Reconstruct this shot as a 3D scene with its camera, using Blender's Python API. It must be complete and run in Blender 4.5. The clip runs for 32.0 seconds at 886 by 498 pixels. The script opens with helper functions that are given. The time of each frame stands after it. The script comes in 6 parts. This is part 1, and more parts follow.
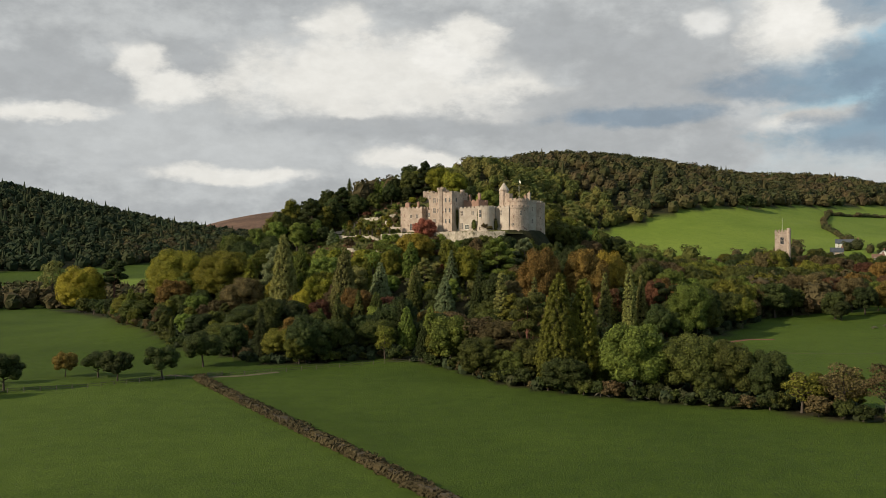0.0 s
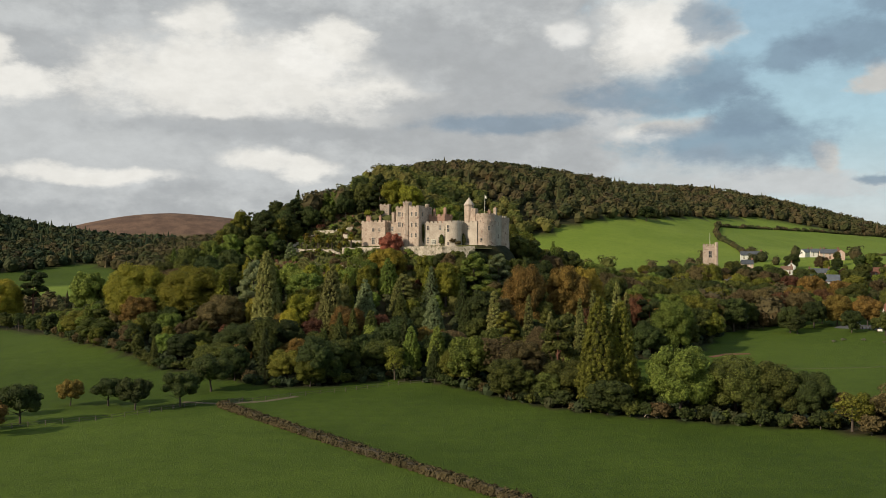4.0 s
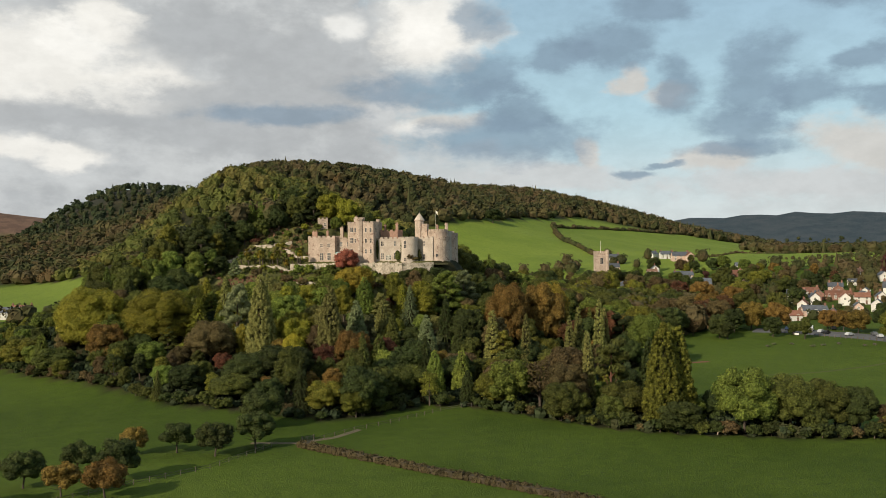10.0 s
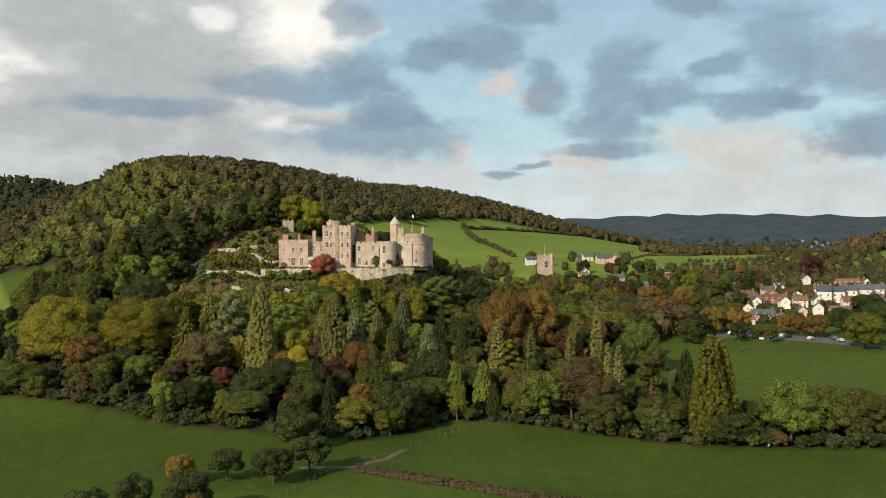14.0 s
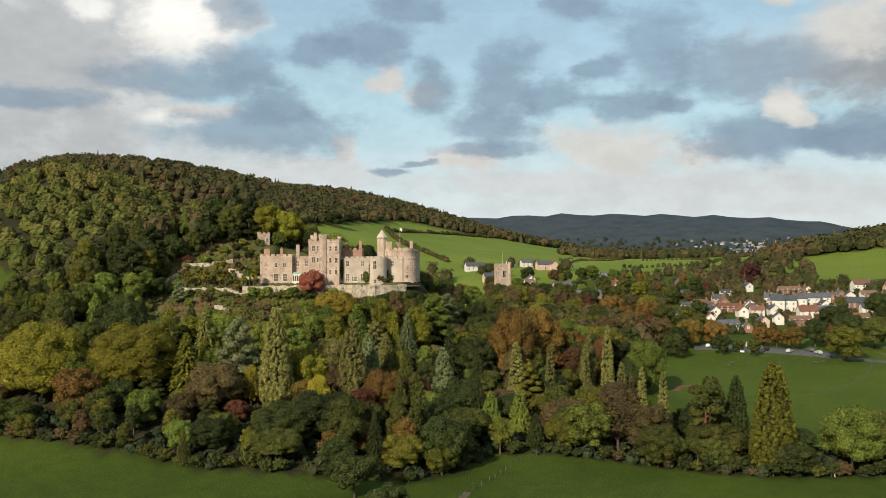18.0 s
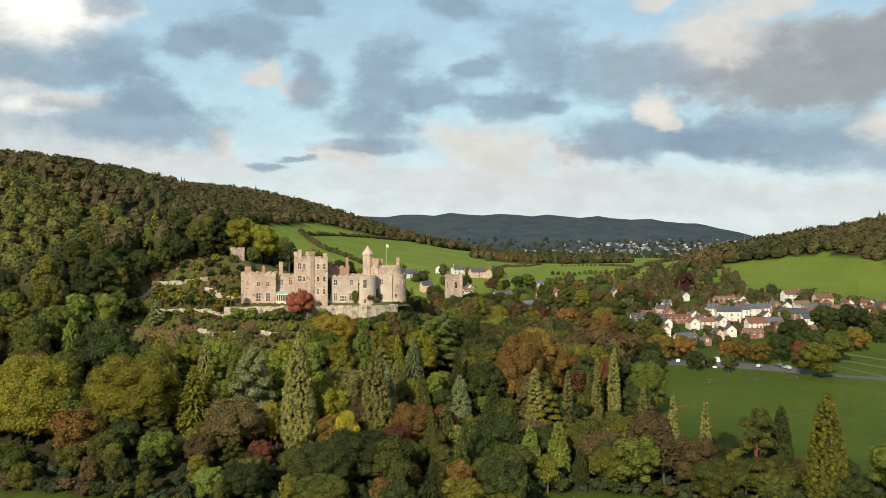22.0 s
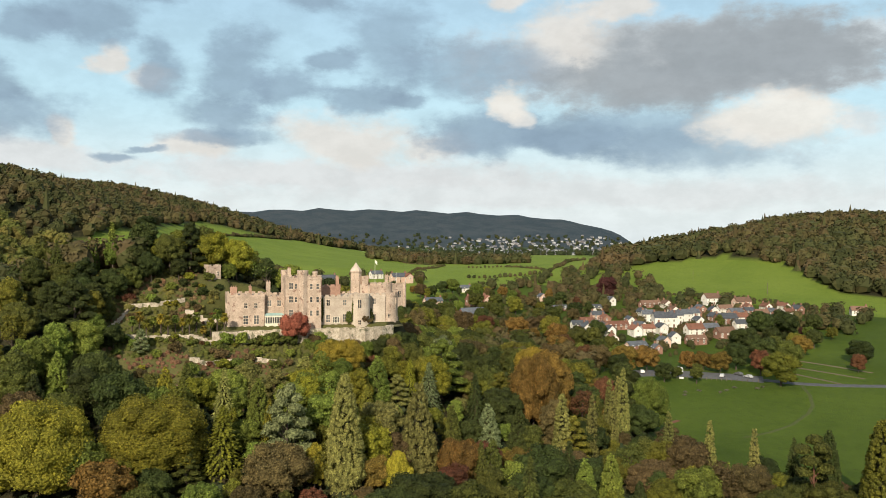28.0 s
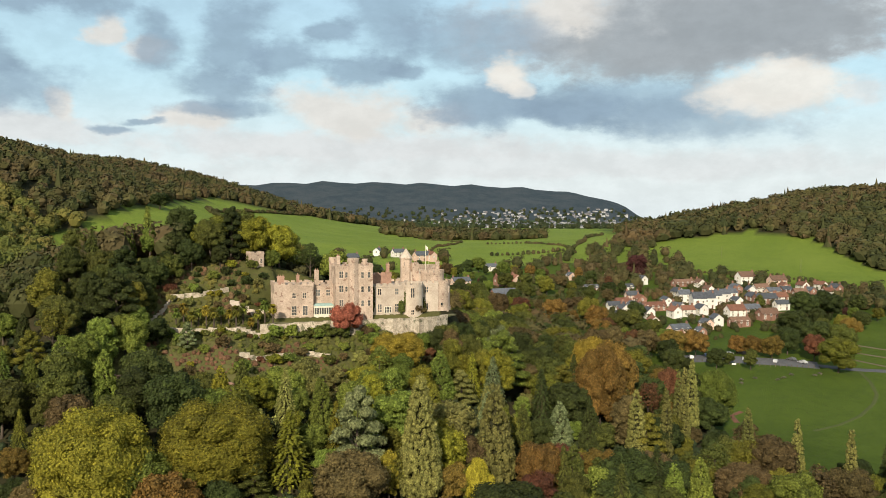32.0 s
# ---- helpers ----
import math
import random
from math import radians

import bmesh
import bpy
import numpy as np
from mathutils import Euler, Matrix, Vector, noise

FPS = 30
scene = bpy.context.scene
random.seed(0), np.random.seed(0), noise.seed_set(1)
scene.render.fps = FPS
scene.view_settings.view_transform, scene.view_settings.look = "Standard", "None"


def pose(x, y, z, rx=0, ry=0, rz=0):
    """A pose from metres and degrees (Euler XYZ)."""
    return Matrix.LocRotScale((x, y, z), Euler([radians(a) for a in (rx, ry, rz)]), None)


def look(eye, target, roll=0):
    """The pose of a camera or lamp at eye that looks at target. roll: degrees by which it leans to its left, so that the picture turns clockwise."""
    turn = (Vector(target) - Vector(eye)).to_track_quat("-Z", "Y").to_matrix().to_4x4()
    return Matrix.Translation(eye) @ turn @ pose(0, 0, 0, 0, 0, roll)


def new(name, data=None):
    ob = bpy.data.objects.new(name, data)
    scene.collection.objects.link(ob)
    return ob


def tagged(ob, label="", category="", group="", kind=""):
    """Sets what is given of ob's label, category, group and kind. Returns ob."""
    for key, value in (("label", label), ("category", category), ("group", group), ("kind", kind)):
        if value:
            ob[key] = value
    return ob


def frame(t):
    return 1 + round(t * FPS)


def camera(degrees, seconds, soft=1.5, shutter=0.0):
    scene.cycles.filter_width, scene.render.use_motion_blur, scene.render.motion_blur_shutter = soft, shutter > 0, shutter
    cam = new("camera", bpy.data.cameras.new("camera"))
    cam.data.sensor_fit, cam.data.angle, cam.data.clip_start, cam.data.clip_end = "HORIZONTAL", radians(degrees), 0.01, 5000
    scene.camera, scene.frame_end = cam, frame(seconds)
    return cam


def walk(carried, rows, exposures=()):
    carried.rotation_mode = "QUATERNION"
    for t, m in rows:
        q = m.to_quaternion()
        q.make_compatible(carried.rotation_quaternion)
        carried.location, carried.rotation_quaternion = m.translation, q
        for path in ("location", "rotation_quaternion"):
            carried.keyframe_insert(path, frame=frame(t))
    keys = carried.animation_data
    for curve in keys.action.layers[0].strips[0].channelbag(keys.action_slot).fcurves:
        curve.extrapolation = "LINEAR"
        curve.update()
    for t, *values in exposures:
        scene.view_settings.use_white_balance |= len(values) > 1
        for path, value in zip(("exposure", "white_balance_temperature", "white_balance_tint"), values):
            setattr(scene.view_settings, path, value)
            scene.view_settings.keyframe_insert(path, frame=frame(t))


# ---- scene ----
import itertools

EXPOSURES = [(0, -0.18), (6, -0.12), (13, 0.0), (19, 0.08), (25, 0.22), (32, 0.25)]
cam = camera(51.5, 32.0, 0.7)
PATH = [
    (0, (0.06, 0.03, 31.09), (0.03, 100.02, 32.07), -0.03),
    (1, (-8.83, 1.91, 31.16), (-4.26, 101.79, 32.71), 0.24),
    (2, (-18.61, 3.15, 32.39), (-10.40, 102.80, 33.89), 0.24),
    (3, (-29.49, 3.88, 33.87), (-18.10, 103.22, 35.39), 0.12),
    (3.5, (-35.34, 4.20, 34.69), (-22.48, 103.36, 36.15), 0.10),
    (5.5, (-59.55, 5.68, 37.65), (-39.19, 103.57, 39.01), 0.18),
    (6, (-65.87, 6.34, 38.45), (-43.35, 103.76, 39.68), -0.04),
    (7, (-78.16, 8.29, 40.00), (-51.55, 104.67, 41.19), -0.11),
    (8, (-90.18, 11.30, 41.77), (-59.47, 106.46, 42.79), -0.29),
    (9, (-101.25, 15.36, 43.37), (-66.95, 109.29, 44.23), -0.36),
    (10, (-111.43, 20.28, 45.22), (-73.96, 112.99, 45.76), -0.45),
    (11, (-120.96, 26.05, 46.17), (-80.20, 117.36, 46.51), -0.46),
    (12, (-129.80, 32.69, 46.55), (-85.61, 122.40, 46.83), -0.45),
    (13, (-138.18, 40.14, 47.36), (-90.52, 128.05, 47.49), -0.34),
    (14, (-146.44, 48.70, 48.47), (-96.39, 135.28, 48.69), -0.15),
    (14.5, (-150.20, 53.09, 49.27), (-98.90, 138.93, 49.41), -0.05),
    (16.5, (-163.26, 70.10, 52.52), (-106.59, 152.50, 52.55), -0.09),
    (17, (-166.33, 74.68, 53.43), (-108.59, 156.33, 53.43), -0.11),
    (18, (-172.27, 84.13, 55.41), (-112.00, 163.92, 55.32), -0.11),
    (19, (-178.23, 93.66, 57.62), (-115.31, 171.37, 57.29), -0.08),
    (20, (-184.31, 103.39, 59.36), (-118.84, 178.97, 59.01), -0.01),
    (21, (-190.03, 113.01, 61.14), (-122.07, 186.36, 60.78), 0.19),
    (22, (-194.97, 122.30, 63.04), (-124.72, 193.47, 62.64), 0.27),
    (23, (-199.38, 130.77, 64.83), (-126.98, 199.75, 64.27), 0.26),
    (24, (-203.97, 139.00, 66.08), (-129.07, 205.25, 65.56), 0.27),
    (25, (-207.91, 146.69, 67.58), (-130.52, 210.01, 66.83), 0.15),
    (25.5, (-209.55, 150.43, 68.27), (-131.04, 212.35, 67.38), 0.04),
    (27.5, (-215.42, 165.20, 70.35), (-135.15, 224.83, 69.35), 0.21),
    (28, (-216.36, 168.84, 70.99), (-135.94, 228.27, 69.95), 0.23),
    (29, (-216.86, 175.58, 72.66), (-136.45, 235.02, 71.42), 0.17),
    (30, (-216.08, 182.15, 73.86), (-135.70, 241.62, 72.54), 0.19),
    (31, (-214.97, 188.12, 74.69), (-134.66, 247.65, 72.21), 0.14),
    (32, (-213.70, 193.56, 75.26), (-133.33, 252.93, 71.13), 0.01),
]
walk(cam, [(t, look(eye, target, roll)) for t, eye, target, roll in PATH], EXPOSURES)

# ---- light ----
SUN_AZ, SUN_EL = 245.0, 27.0          # degrees clockwise from +y, degrees up
sun_data = bpy.data.lights.new("sun", "SUN")
sun_data.energy, sun_data.angle, sun_data.color = 4.9, radians(0.6), (1.0, 0.88, 0.70)
sun = new("sun", sun_data)
sun_dir = Vector((math.sin(radians(SUN_AZ)) * math.cos(radians(SUN_EL)), math.cos(radians(SUN_AZ)) * math.cos(radians(SUN_EL)), math.sin(radians(SUN_EL))))
sun.matrix_world = look((0, 0, 600), Vector((0, 0, 600)) - sun_dir)


class Nodes:
    """Short hand for building node trees."""

    def __init__(self, tree):
        self.tree = tree
        tree.nodes.clear()

    def add(self, kind, props=None, **inputs):
        n = self.tree.nodes.new(kind)
        props = props or {}
        if "operation" in props:
            n.operation = props["operation"]
        if "use_clamp" in props:
            n.use_clamp = props["use_clamp"]
        if "interpolation_type" in props:
            n.interpolation_type = props["interpolation_type"]
        if "data_type" in props:
            n.data_type, n.blend_type = props["data_type"], props["blend_type"]
        if "layer_name" in props:
            n.layer_name = props["layer_name"]
        for k, v in inputs.items():
            self.put(n, k.replace("_", " "), v)
        return n

    def put(self, n, key, v):
        sock = n.inputs[int(key[1:])] if key[0] == "i" and key[1:].isdigit() else n.inputs[key]
        if isinstance(v, bpy.types.NodeSocket):
            self.tree.links.new(v, sock)
        else:
            sock.default_value = v

    def math(self, op, a, b=0.0, clamp=False):
        n = self.add("ShaderNodeMath", {"operation": op, "use_clamp": clamp}, i0=a, i1=b)
        return n.outputs[0]

    def ramp(self, v, lo, hi, a=0.0, b=1.0):
        n = self.add("ShaderNodeMapRange", {"interpolation_type": "SMOOTHSTEP"}, i0=v, i1=lo, i2=hi, i3=a, i4=b)
        return n.outputs[0]

    def noise(self, vec, scale, detail=4.0, rough=0.55, lac=2.0):
        n = self.add("ShaderNodeTexNoise", None, Vector=vec, Scale=scale, Detail=detail, Roughness=rough, Lacunarity=lac)
        return n.outputs[0]

    def mix(self, fac, a, b, how="MIX"):
        n = self.add("ShaderNodeMix", {"data_type": "RGBA", "blend_type": how}, i0=fac, i6=a, i7=b)
        return n.outputs[2]


def build_sky():
    """Broken autumn cloud over a pale blue sky; clouds are warped ellipses in (azimuth, elevation) degrees."""
    world = bpy.data.worlds.new("world")
    scene.world = world
    world.use_nodes = True
    n = Nodes(world.node_tree)
    vec = n.add("ShaderNodeTexCoord").outputs["Generated"]
    sep = n.add("ShaderNodeSeparateXYZ", None, Vector=vec)
    x, y, z = sep.outputs
    az = n.math("MULTIPLY", n.math("ARCTAN2", x, y), 180 / math.pi)
    el = n.math("MULTIPLY", n.math("ARCSINE", z), 180 / math.pi)
    flat = n.add("ShaderNodeCombineXYZ", None, X=n.math("MULTIPLY", az, 0.1), Y=n.math("MULTIPLY", el, 0.17)).outputs[0]
    w1 = n.noise(flat, 1.6, 5.0, 0.6)
    shift = n.add("ShaderNodeVectorMath", {"operation": "ADD"}, i0=flat, i1=(7.3, 3.1, 5.0)).outputs[0]
    w2 = n.noise(shift, 1.6, 5.0, 0.6)
    fine = n.noise(shift, 3.4, 8.0, 0.62)
    azw = n.math("ADD", az, n.math("MULTIPLY", n.math("SUBTRACT", w1, 0.5), 4.5))
    elw = n.math("ADD", el, n.math("MULTIPLY", n.math("SUBTRACT", w2, 0.5), 2.4))
    sky = n.add("ShaderNodeTexSky")
    sky.sky_type, sky.sun_disc = "NISHITA", False
    sky.sun_elevation, sky.sun_rotation = radians(SUN_EL), radians(SUN_AZ)
    sky.air_density, sky.dust_density = 1.1, 1.2
    col = n.mix(1.0, sky.outputs[0], (0.10, 0.10, 0.10, 1), "MULTIPLY")
    # pale milky veil that thickens towards the horizon
    veil = n.ramp(el, 17.0, 1.0, 0.45, 0.92)
    col = n.mix(veil, col, n.mix(n.ramp(el, 9.0, 1.5), (0.49, 0.71, 0.80, 1), (0.67, 0.735, 0.75, 1)))

    def blob(c, hw, hh, edge=0.88):
        da = n.math("DIVIDE", n.math("SUBTRACT", azw, c[0]), hw)
        de = n.math("DIVIDE", n.math("SUBTRACT", elw, c[1]), hh)
        d = n.math("SQRT", n.math("ADD", n.math("MULTIPLY", da, da), n.math("MULTIPLY", de, de)))
        d = n.math("ADD", d, n.math("MULTIPLY", n.math("SUBTRACT", fine, 0.5), 1.7))
        return n.ramp(d, 1.02 + edge / 2, 1.02 - edge / 2)

    WHITE, BRIGHT, CREAM, GREY = (0.93, 0.91, 0.85, 1), (1.05, 1.03, 0.97, 1), (0.66, 0.64, 0.60, 1), (0.47, 0.49, 0.50, 1)
    DULL, SLATE, DIM, VEIL, GLOW = (0.62, 0.64, 0.64, 1), (0.235, 0.325, 0.415, 1), (0.30, 0.335, 0.36, 1), (0.62, 0.64, 0.64, 1), (0.74, 0.71, 0.65, 1)
    # general cover, thick to the west, broken to the east
    cover = n.ramp(n.math("ADD", n.math("MULTIPLY", fine, 1.1), n.ramp(az, 10.0, 30.0, 0.75, -0.30)), 0.50, 0.95)
    cover = n.math("MULTIPLY", cover, n.ramp(el, -1.0, 2.0))
    tone = n.mix(n.ramp(n.math("ADD", n.math("MULTIPLY", w2, 0.6), n.math("MULTIPLY", fine, 0.4)), 0.40, 0.62), GREY, DULL)
    col = n.mix(cover, col, tone)
    for colour, strength, blobs in (
        (VEIL, 0.7, (((46.6, 4.1), 11.3, 0.8), ((27.4, 4.7), 5.1, 0.8), ((47.7, 3.9), 10.4, 0.8), ((61.0, 2.8), 16.9, 0.9), ((28.1, 4.6), 6.0, 0.7), ((78.0, 6.8), 1.2, 0.8), ((78.2, 11.4), 1.5, 0.9), ((-15.6, 7.3), 8.2, 2.0), ((23.0, 5.6), 4.8, 1.0),)),
        (GREY, 0.85, (((-22.9, 10.5), 4.5, 1.6), ((-15.6, 11.6), 3.0, 2.0), ((5.1, 13.7), 2.4, 1.3), ((4.1, 8.5), 11.4, 0.9), ((9.0, 7.2), 7.0, 1.0), ((66.7, 10.7), 11.2, 2.3), ((71.0, 10.6), 7.3, 2.0), ((12.7, 11.8), 5.4, 2.3),)),
        (WHITE, 0.95, (((-18.4, 11.6), 1.5, 1.0), ((-16.6, 10.0), 1.9, 1.0), ((-23.5, 8.3), 2.7, 0.5), ((-4.4, 11.0), 8.4, 2.5), ((1.6, 13.6), 1.7, 1.0), ((-6.1, 14.3), 2.1, 1.0), ((-12.6, 5.2), 4.0, 0.5), ((4.1, 10.0), 4.2, 0.9), ((21.4, 13.0), 3.0, 1.8), ((2.1, 13.5), 1.6, 0.9), ((21.7, 13.8), 3.3, 2.2), ((0.1, 5.8), 1.6, 0.6), ((21.3, 7.9), 2.1, 0.6), ((-3.3, 6.4), 2.1, 0.6),)),
        (BRIGHT, 0.6, (((15.5, 14.0), 1.3, 0.7), ((0.2, 12.1), 2.1, 0.9), ((20.8, 13.5), 1.6, 1.1),)),
        (GREY, 0.9, (((-3.0, 8.0), 8.4, 0.5), ((10.7, 9.6), 7.3, 0.9), ((7.6, 13.1), 3.8, 1.3),)),
        (SLATE, 0.72, (((21.6, 10.1), 4.9, 1.0), ((24.8, 11.0), 2.1, 1.5), ((12.5, 8.6), 4.6, 0.6), ((24.4, 14.2), 1.3, 1.1),)),
        (CREAM, 0.9, (((47.6, 6.2), 3.9, 1.4), ((22.4, 8.3), 1.9, 0.6), ((38.2, 5.5), 2.1, 0.8), ((64.3, 13.9), 2.3, 0.7), ((57.5, 14.4), 1.2, 0.5), ((33.4, 10.3), 0.8, 0.8), ((35.7, 9.6), 1.4, 0.8), ((61.0, 12.1), 2.8, 1.9), ((53.7, 5.6), 2.1, 0.8), ((31.1, 6.2), 0.8, 0.8),)),
        (SLATE, 0.76, (((41.0, 10.1), 2.1, 2.3), ((36.2, 10.0), 1.5, 1.6), ((40.1, 7.5), 2.3, 1.2), ((44.1, 9.4), 1.9, 1.2), ((48.6, 8.7), 2.2, 0.9), ((51.2, 8.6), 1.4, 0.5), ((25.7, 7.1), 5.2, 1.5), ((26.7, 8.6), 2.2, 1.2), ((32.2, 12.5), 2.5, 1.4), ((29.5, 12.0), 2.1, 0.9), ((34.7, 14.6), 2.3, 0.8), ((45.2, 14.6), 2.1, 0.9), ((33.8, 4.8), 1.2, 0.3), ((35.7, 5.3), 1.0, 0.2), ((39.6, 6.0), 2.8, 0.5), ((46.6, 10.9), 1.4, 0.6),)),
        (SLATE, 0.62, (((50.3, 11.9), 2.9, 2.5), ((55.3, 10.5), 4.9, 1.5), ((56.3, 6.4), 3.5, 1.6), ((61.9, 6.0), 3.0, 1.0), ((65.0, 6.5), 5.9, 1.5), ((56.9, 6.3), 3.9, 1.3), ((69.4, 5.6), 5.8, 1.3), ((61.3, 6.5), 3.8, 1.4),)),
        (DIM, 0.85, (((66.7, 9.4), 7.4, 1.5), ((71.4, 11.1), 7.4, 1.9), ((72.5, 10.9), 6.5, 1.6),)),
        (GLOW, 0.68, (((73.3, 6.8), 3.6, 1.5), ((73.7, 7.1), 3.1, 1.4), ((57.4, 8.3), 1.1, 1.1), ((58.3, 7.4), 0.9, 0.5), ((57.1, 8.4), 0.9, 1.0),)),
    ):
        for c, hw, hh in blobs:
            col = n.mix(n.math("MULTIPLY", blob(c, hw, hh), strength), col, colour)
    # folds within the clouds
    fold = n.ramp(n.noise(shift, 5.5, 6.0, 0.6), 0.3, 0.7, 0.95, 1.05)
    col = n.mix(1.0, col, n.add("ShaderNodeCombineXYZ", None, X=fold, Y=fold, Z=fold).outputs[0], "MULTIPLY")
    # ground side of the sphere
    col = n.mix(n.ramp(el, -0.5, -2.5), col, (0.10, 0.12, 0.08, 1))
    bg = n.add("ShaderNodeBackground", None, Color=col, Strength=1.0)
    out = n.add("ShaderNodeOutputWorld", None, Surface=bg.outputs[0])


build_sky()

# ---- materials ----
MATS = {}


def material(name, colour, colour2=None, rough=0.85, scale=0.4, fine=6.0, contrast=1.0, bump=0.0, spread=0.12, metal=0.0, island=0.0, speck=None):
    """Two colours mixed by coarse and fine noise, with a spread of brightness from object to object."""
    if name in MATS:
        return MATS[name]
    m = bpy.data.materials.new(name)
    m.use_nodes = True
    n = Nodes(m.node_tree)
    pos = n.add("ShaderNodeNewGeometry")
    a = n.noise(pos.outputs["Position"], scale, 4.0, 0.6)
    b = n.noise(pos.outputs["Position"], fine, 3.0, 0.65)
    k = n.math("ADD", n.math("MULTIPLY", a, 0.6), n.math("MULTIPLY", b, 0.4))
    k = n.ramp(k, 0.5 - 0.17 / contrast, 0.5 + 0.17 / contrast)
    c2 = colour2 or tuple(v * 0.72 for v in colour)
    col = n.mix(k, (*c2, 1), (*colour, 1))
    if speck:
        s = n.ramp(n.noise(pos.outputs["Position"], speck[1], 2.0), speck[2], speck[2] + 0.08)
        col = n.mix(n.math("MULTIPLY", s, 0.8), col, (*speck[0], 1))
    rnd = n.add("ShaderNodeObjectInfo").outputs["Random"]
    val = n.ramp(rnd, 0.0, 1.0, 1.0 - spread, 1.0 + spread)
    if island:
        val = n.math("MULTIPLY", val, n.add("ShaderNodeMapRange", None, i0=pos.outputs["Random Per Island"], i1=0.0, i2=1.0, i3=1.0 - island, i4=1.0 + island).outputs[0])
    hsv = n.add("ShaderNodeHueSaturation", None, Color=col, Value=val)
    bsdf = n.add("ShaderNodeBsdfPrincipled", None, Roughness=rough, Metallic=metal)
    n.put(bsdf, "Base Color", hsv.outputs[0])
    n.put(bsdf, "Specular IOR Level", 0.25)
    if bump:
        bp = n.add("ShaderNodeBump", None, Strength=bump, Distance=0.15, Height=b)
        n.put(bsdf, "Normal", bp.outputs[0])
    n.add("ShaderNodeOutputMaterial", None, Surface=bsdf.outputs[0])
    MATS[name] = m
    return m


def leaf_material(name, colour, colour2, warm=0.0):
    """Foliage: each clump its own tint, light that shines through a little."""
    if name in MATS:
        return MATS[name]
    m = bpy.data.materials.new(name)
    m.use_nodes = True
    n = Nodes(m.node_tree)
    geo = n.add("ShaderNodeNewGeometry")
    isl = geo.outputs["Random Per Island"]
    big = n.noise(geo.outputs["Position"], 0.22, 3.0, 0.6)
    k = n.math("ADD", n.math("MULTIPLY", isl, 0.55), n.math("MULTIPLY", n.ramp(big, 0.32, 0.68), 0.45))
    col = n.mix(k, (*colour2, 1), (*colour, 1))
    rnd = n.add("ShaderNodeObjectInfo").outputs["Random"]
    hue = n.ramp(rnd, 0.0, 1.0, 0.488, 0.512)
    val = n.ramp(n.math("FRACT", n.math("MULTIPLY", rnd, 7.31)), 0.0, 1.0, 0.78, 1.22)
    val = n.math("MULTIPLY", val, n.ramp(n.math("FRACT", n.math("MULTIPLY", isl, 13.7)), 0.0, 1.0, 0.74, 1.26))
    grain = n.noise(geo.outputs["Position"], 2.3, 3.0, 0.7)
    val = n.math("MULTIPLY", val, n.ramp(grain, 0.34, 0.66, 0.62, 1.36))
    hsv = n.add("ShaderNodeHueSaturation", None, Color=col, Hue=hue, Value=val)
    dif = n.add("ShaderNodeBsdfPrincipled", None, Roughness=0.75)
    n.put(dif, "Base Color", hsv.outputs[0])
    n.put(dif, "Specular IOR Level", 0.2)
    n.put(dif, "Normal", n.add("ShaderNodeBump", None, Strength=0.75, Distance=0.35, Height=grain).outputs[0])
    tr = n.add("ShaderNodeBsdfTranslucent", None, Color=hsv.outputs[0])
    mixs = n.add("ShaderNodeMixShader", None, i0=0.22, i1=dif.outputs[0], i2=tr.outputs[0])
    n.add("ShaderNodeOutputMaterial", None, Surface=mixs.outputs[0])
    MATS[name] = m
    return m


LEAF = {
    "dark": leaf_material("leaf_dark", (0.062, 0.078, 0.018), (0.026, 0.037, 0.010)),
    "green": leaf_material("leaf_green", (0.112, 0.120, 0.022), (0.046, 0.056, 0.013)),
    "bright": leaf_material("leaf_bright", (0.185, 0.225, 0.036), (0.085, 0.115, 0.020)),
    "olive": leaf_material("leaf_olive", (0.185, 0.175, 0.022), (0.085, 0.092, 0.014)),
    "lime": leaf_material("leaf_lime", (0.250, 0.235, 0.022), (0.115, 0.118, 0.014)),
    "gold": leaf_material("leaf_gold", (0.31, 0.235, 0.026), (0.15, 0.125, 0.018)),
    "yellow": leaf_material("leaf_yellow", (0.480, 0.410, 0.036), (0.265, 0.225, 0.026)),
    "orange": leaf_material("leaf_orange", (0.230, 0.140, 0.030), (0.115, 0.080, 0.019)),
    "rust": leaf_material("leaf_rust", (0.155, 0.066, 0.030), (0.085, 0.042, 0.020)),
    "brown": leaf_material("leaf_brown", (0.140, 0.100, 0.040), (0.074, 0.056, 0.022)),
    "blue": leaf_material("leaf_blue", (0.215, 0.240, 0.105), (0.105, 0.130, 0.054)),
    "poplar": leaf_material("leaf_poplar", (0.240, 0.232, 0.062), (0.130, 0.134, 0.038)),
    "scarlet": leaf_material("leaf_scarlet", (0.42, 0.15, 0.085), (0.27, 0.095, 0.052)),
    "maroon": leaf_material("leaf_maroon", (0.112, 0.042, 0.033), (0.053, 0.022, 0.019)),
}
# dark core for spired crowns: the shade between their leaves is put into its colour
SHADED_CORE = material("shaded_core", (0.050, 0.048, 0.018), (0.026, 0.027, 0.011), 0.95, 0.8, 5.0)
BARK = material("bark", (0.11, 0.085, 0.065), (0.05, 0.04, 0.03), 0.95, 0.8, 9.0)
BARK_RED = material("bark_red", (0.22, 0.095, 0.06), (0.10, 0.05, 0.035), 0.95, 0.8, 9.0)

# ---- terrain ----
CASTLE_O = (-18.6, 402.0)
CD, CN = (0.795, -0.606), (0.606, 0.795)


def S(t):
    t = np.clip(t, 0.0, 1.0)
    return t * t * (3 - 2 * t)


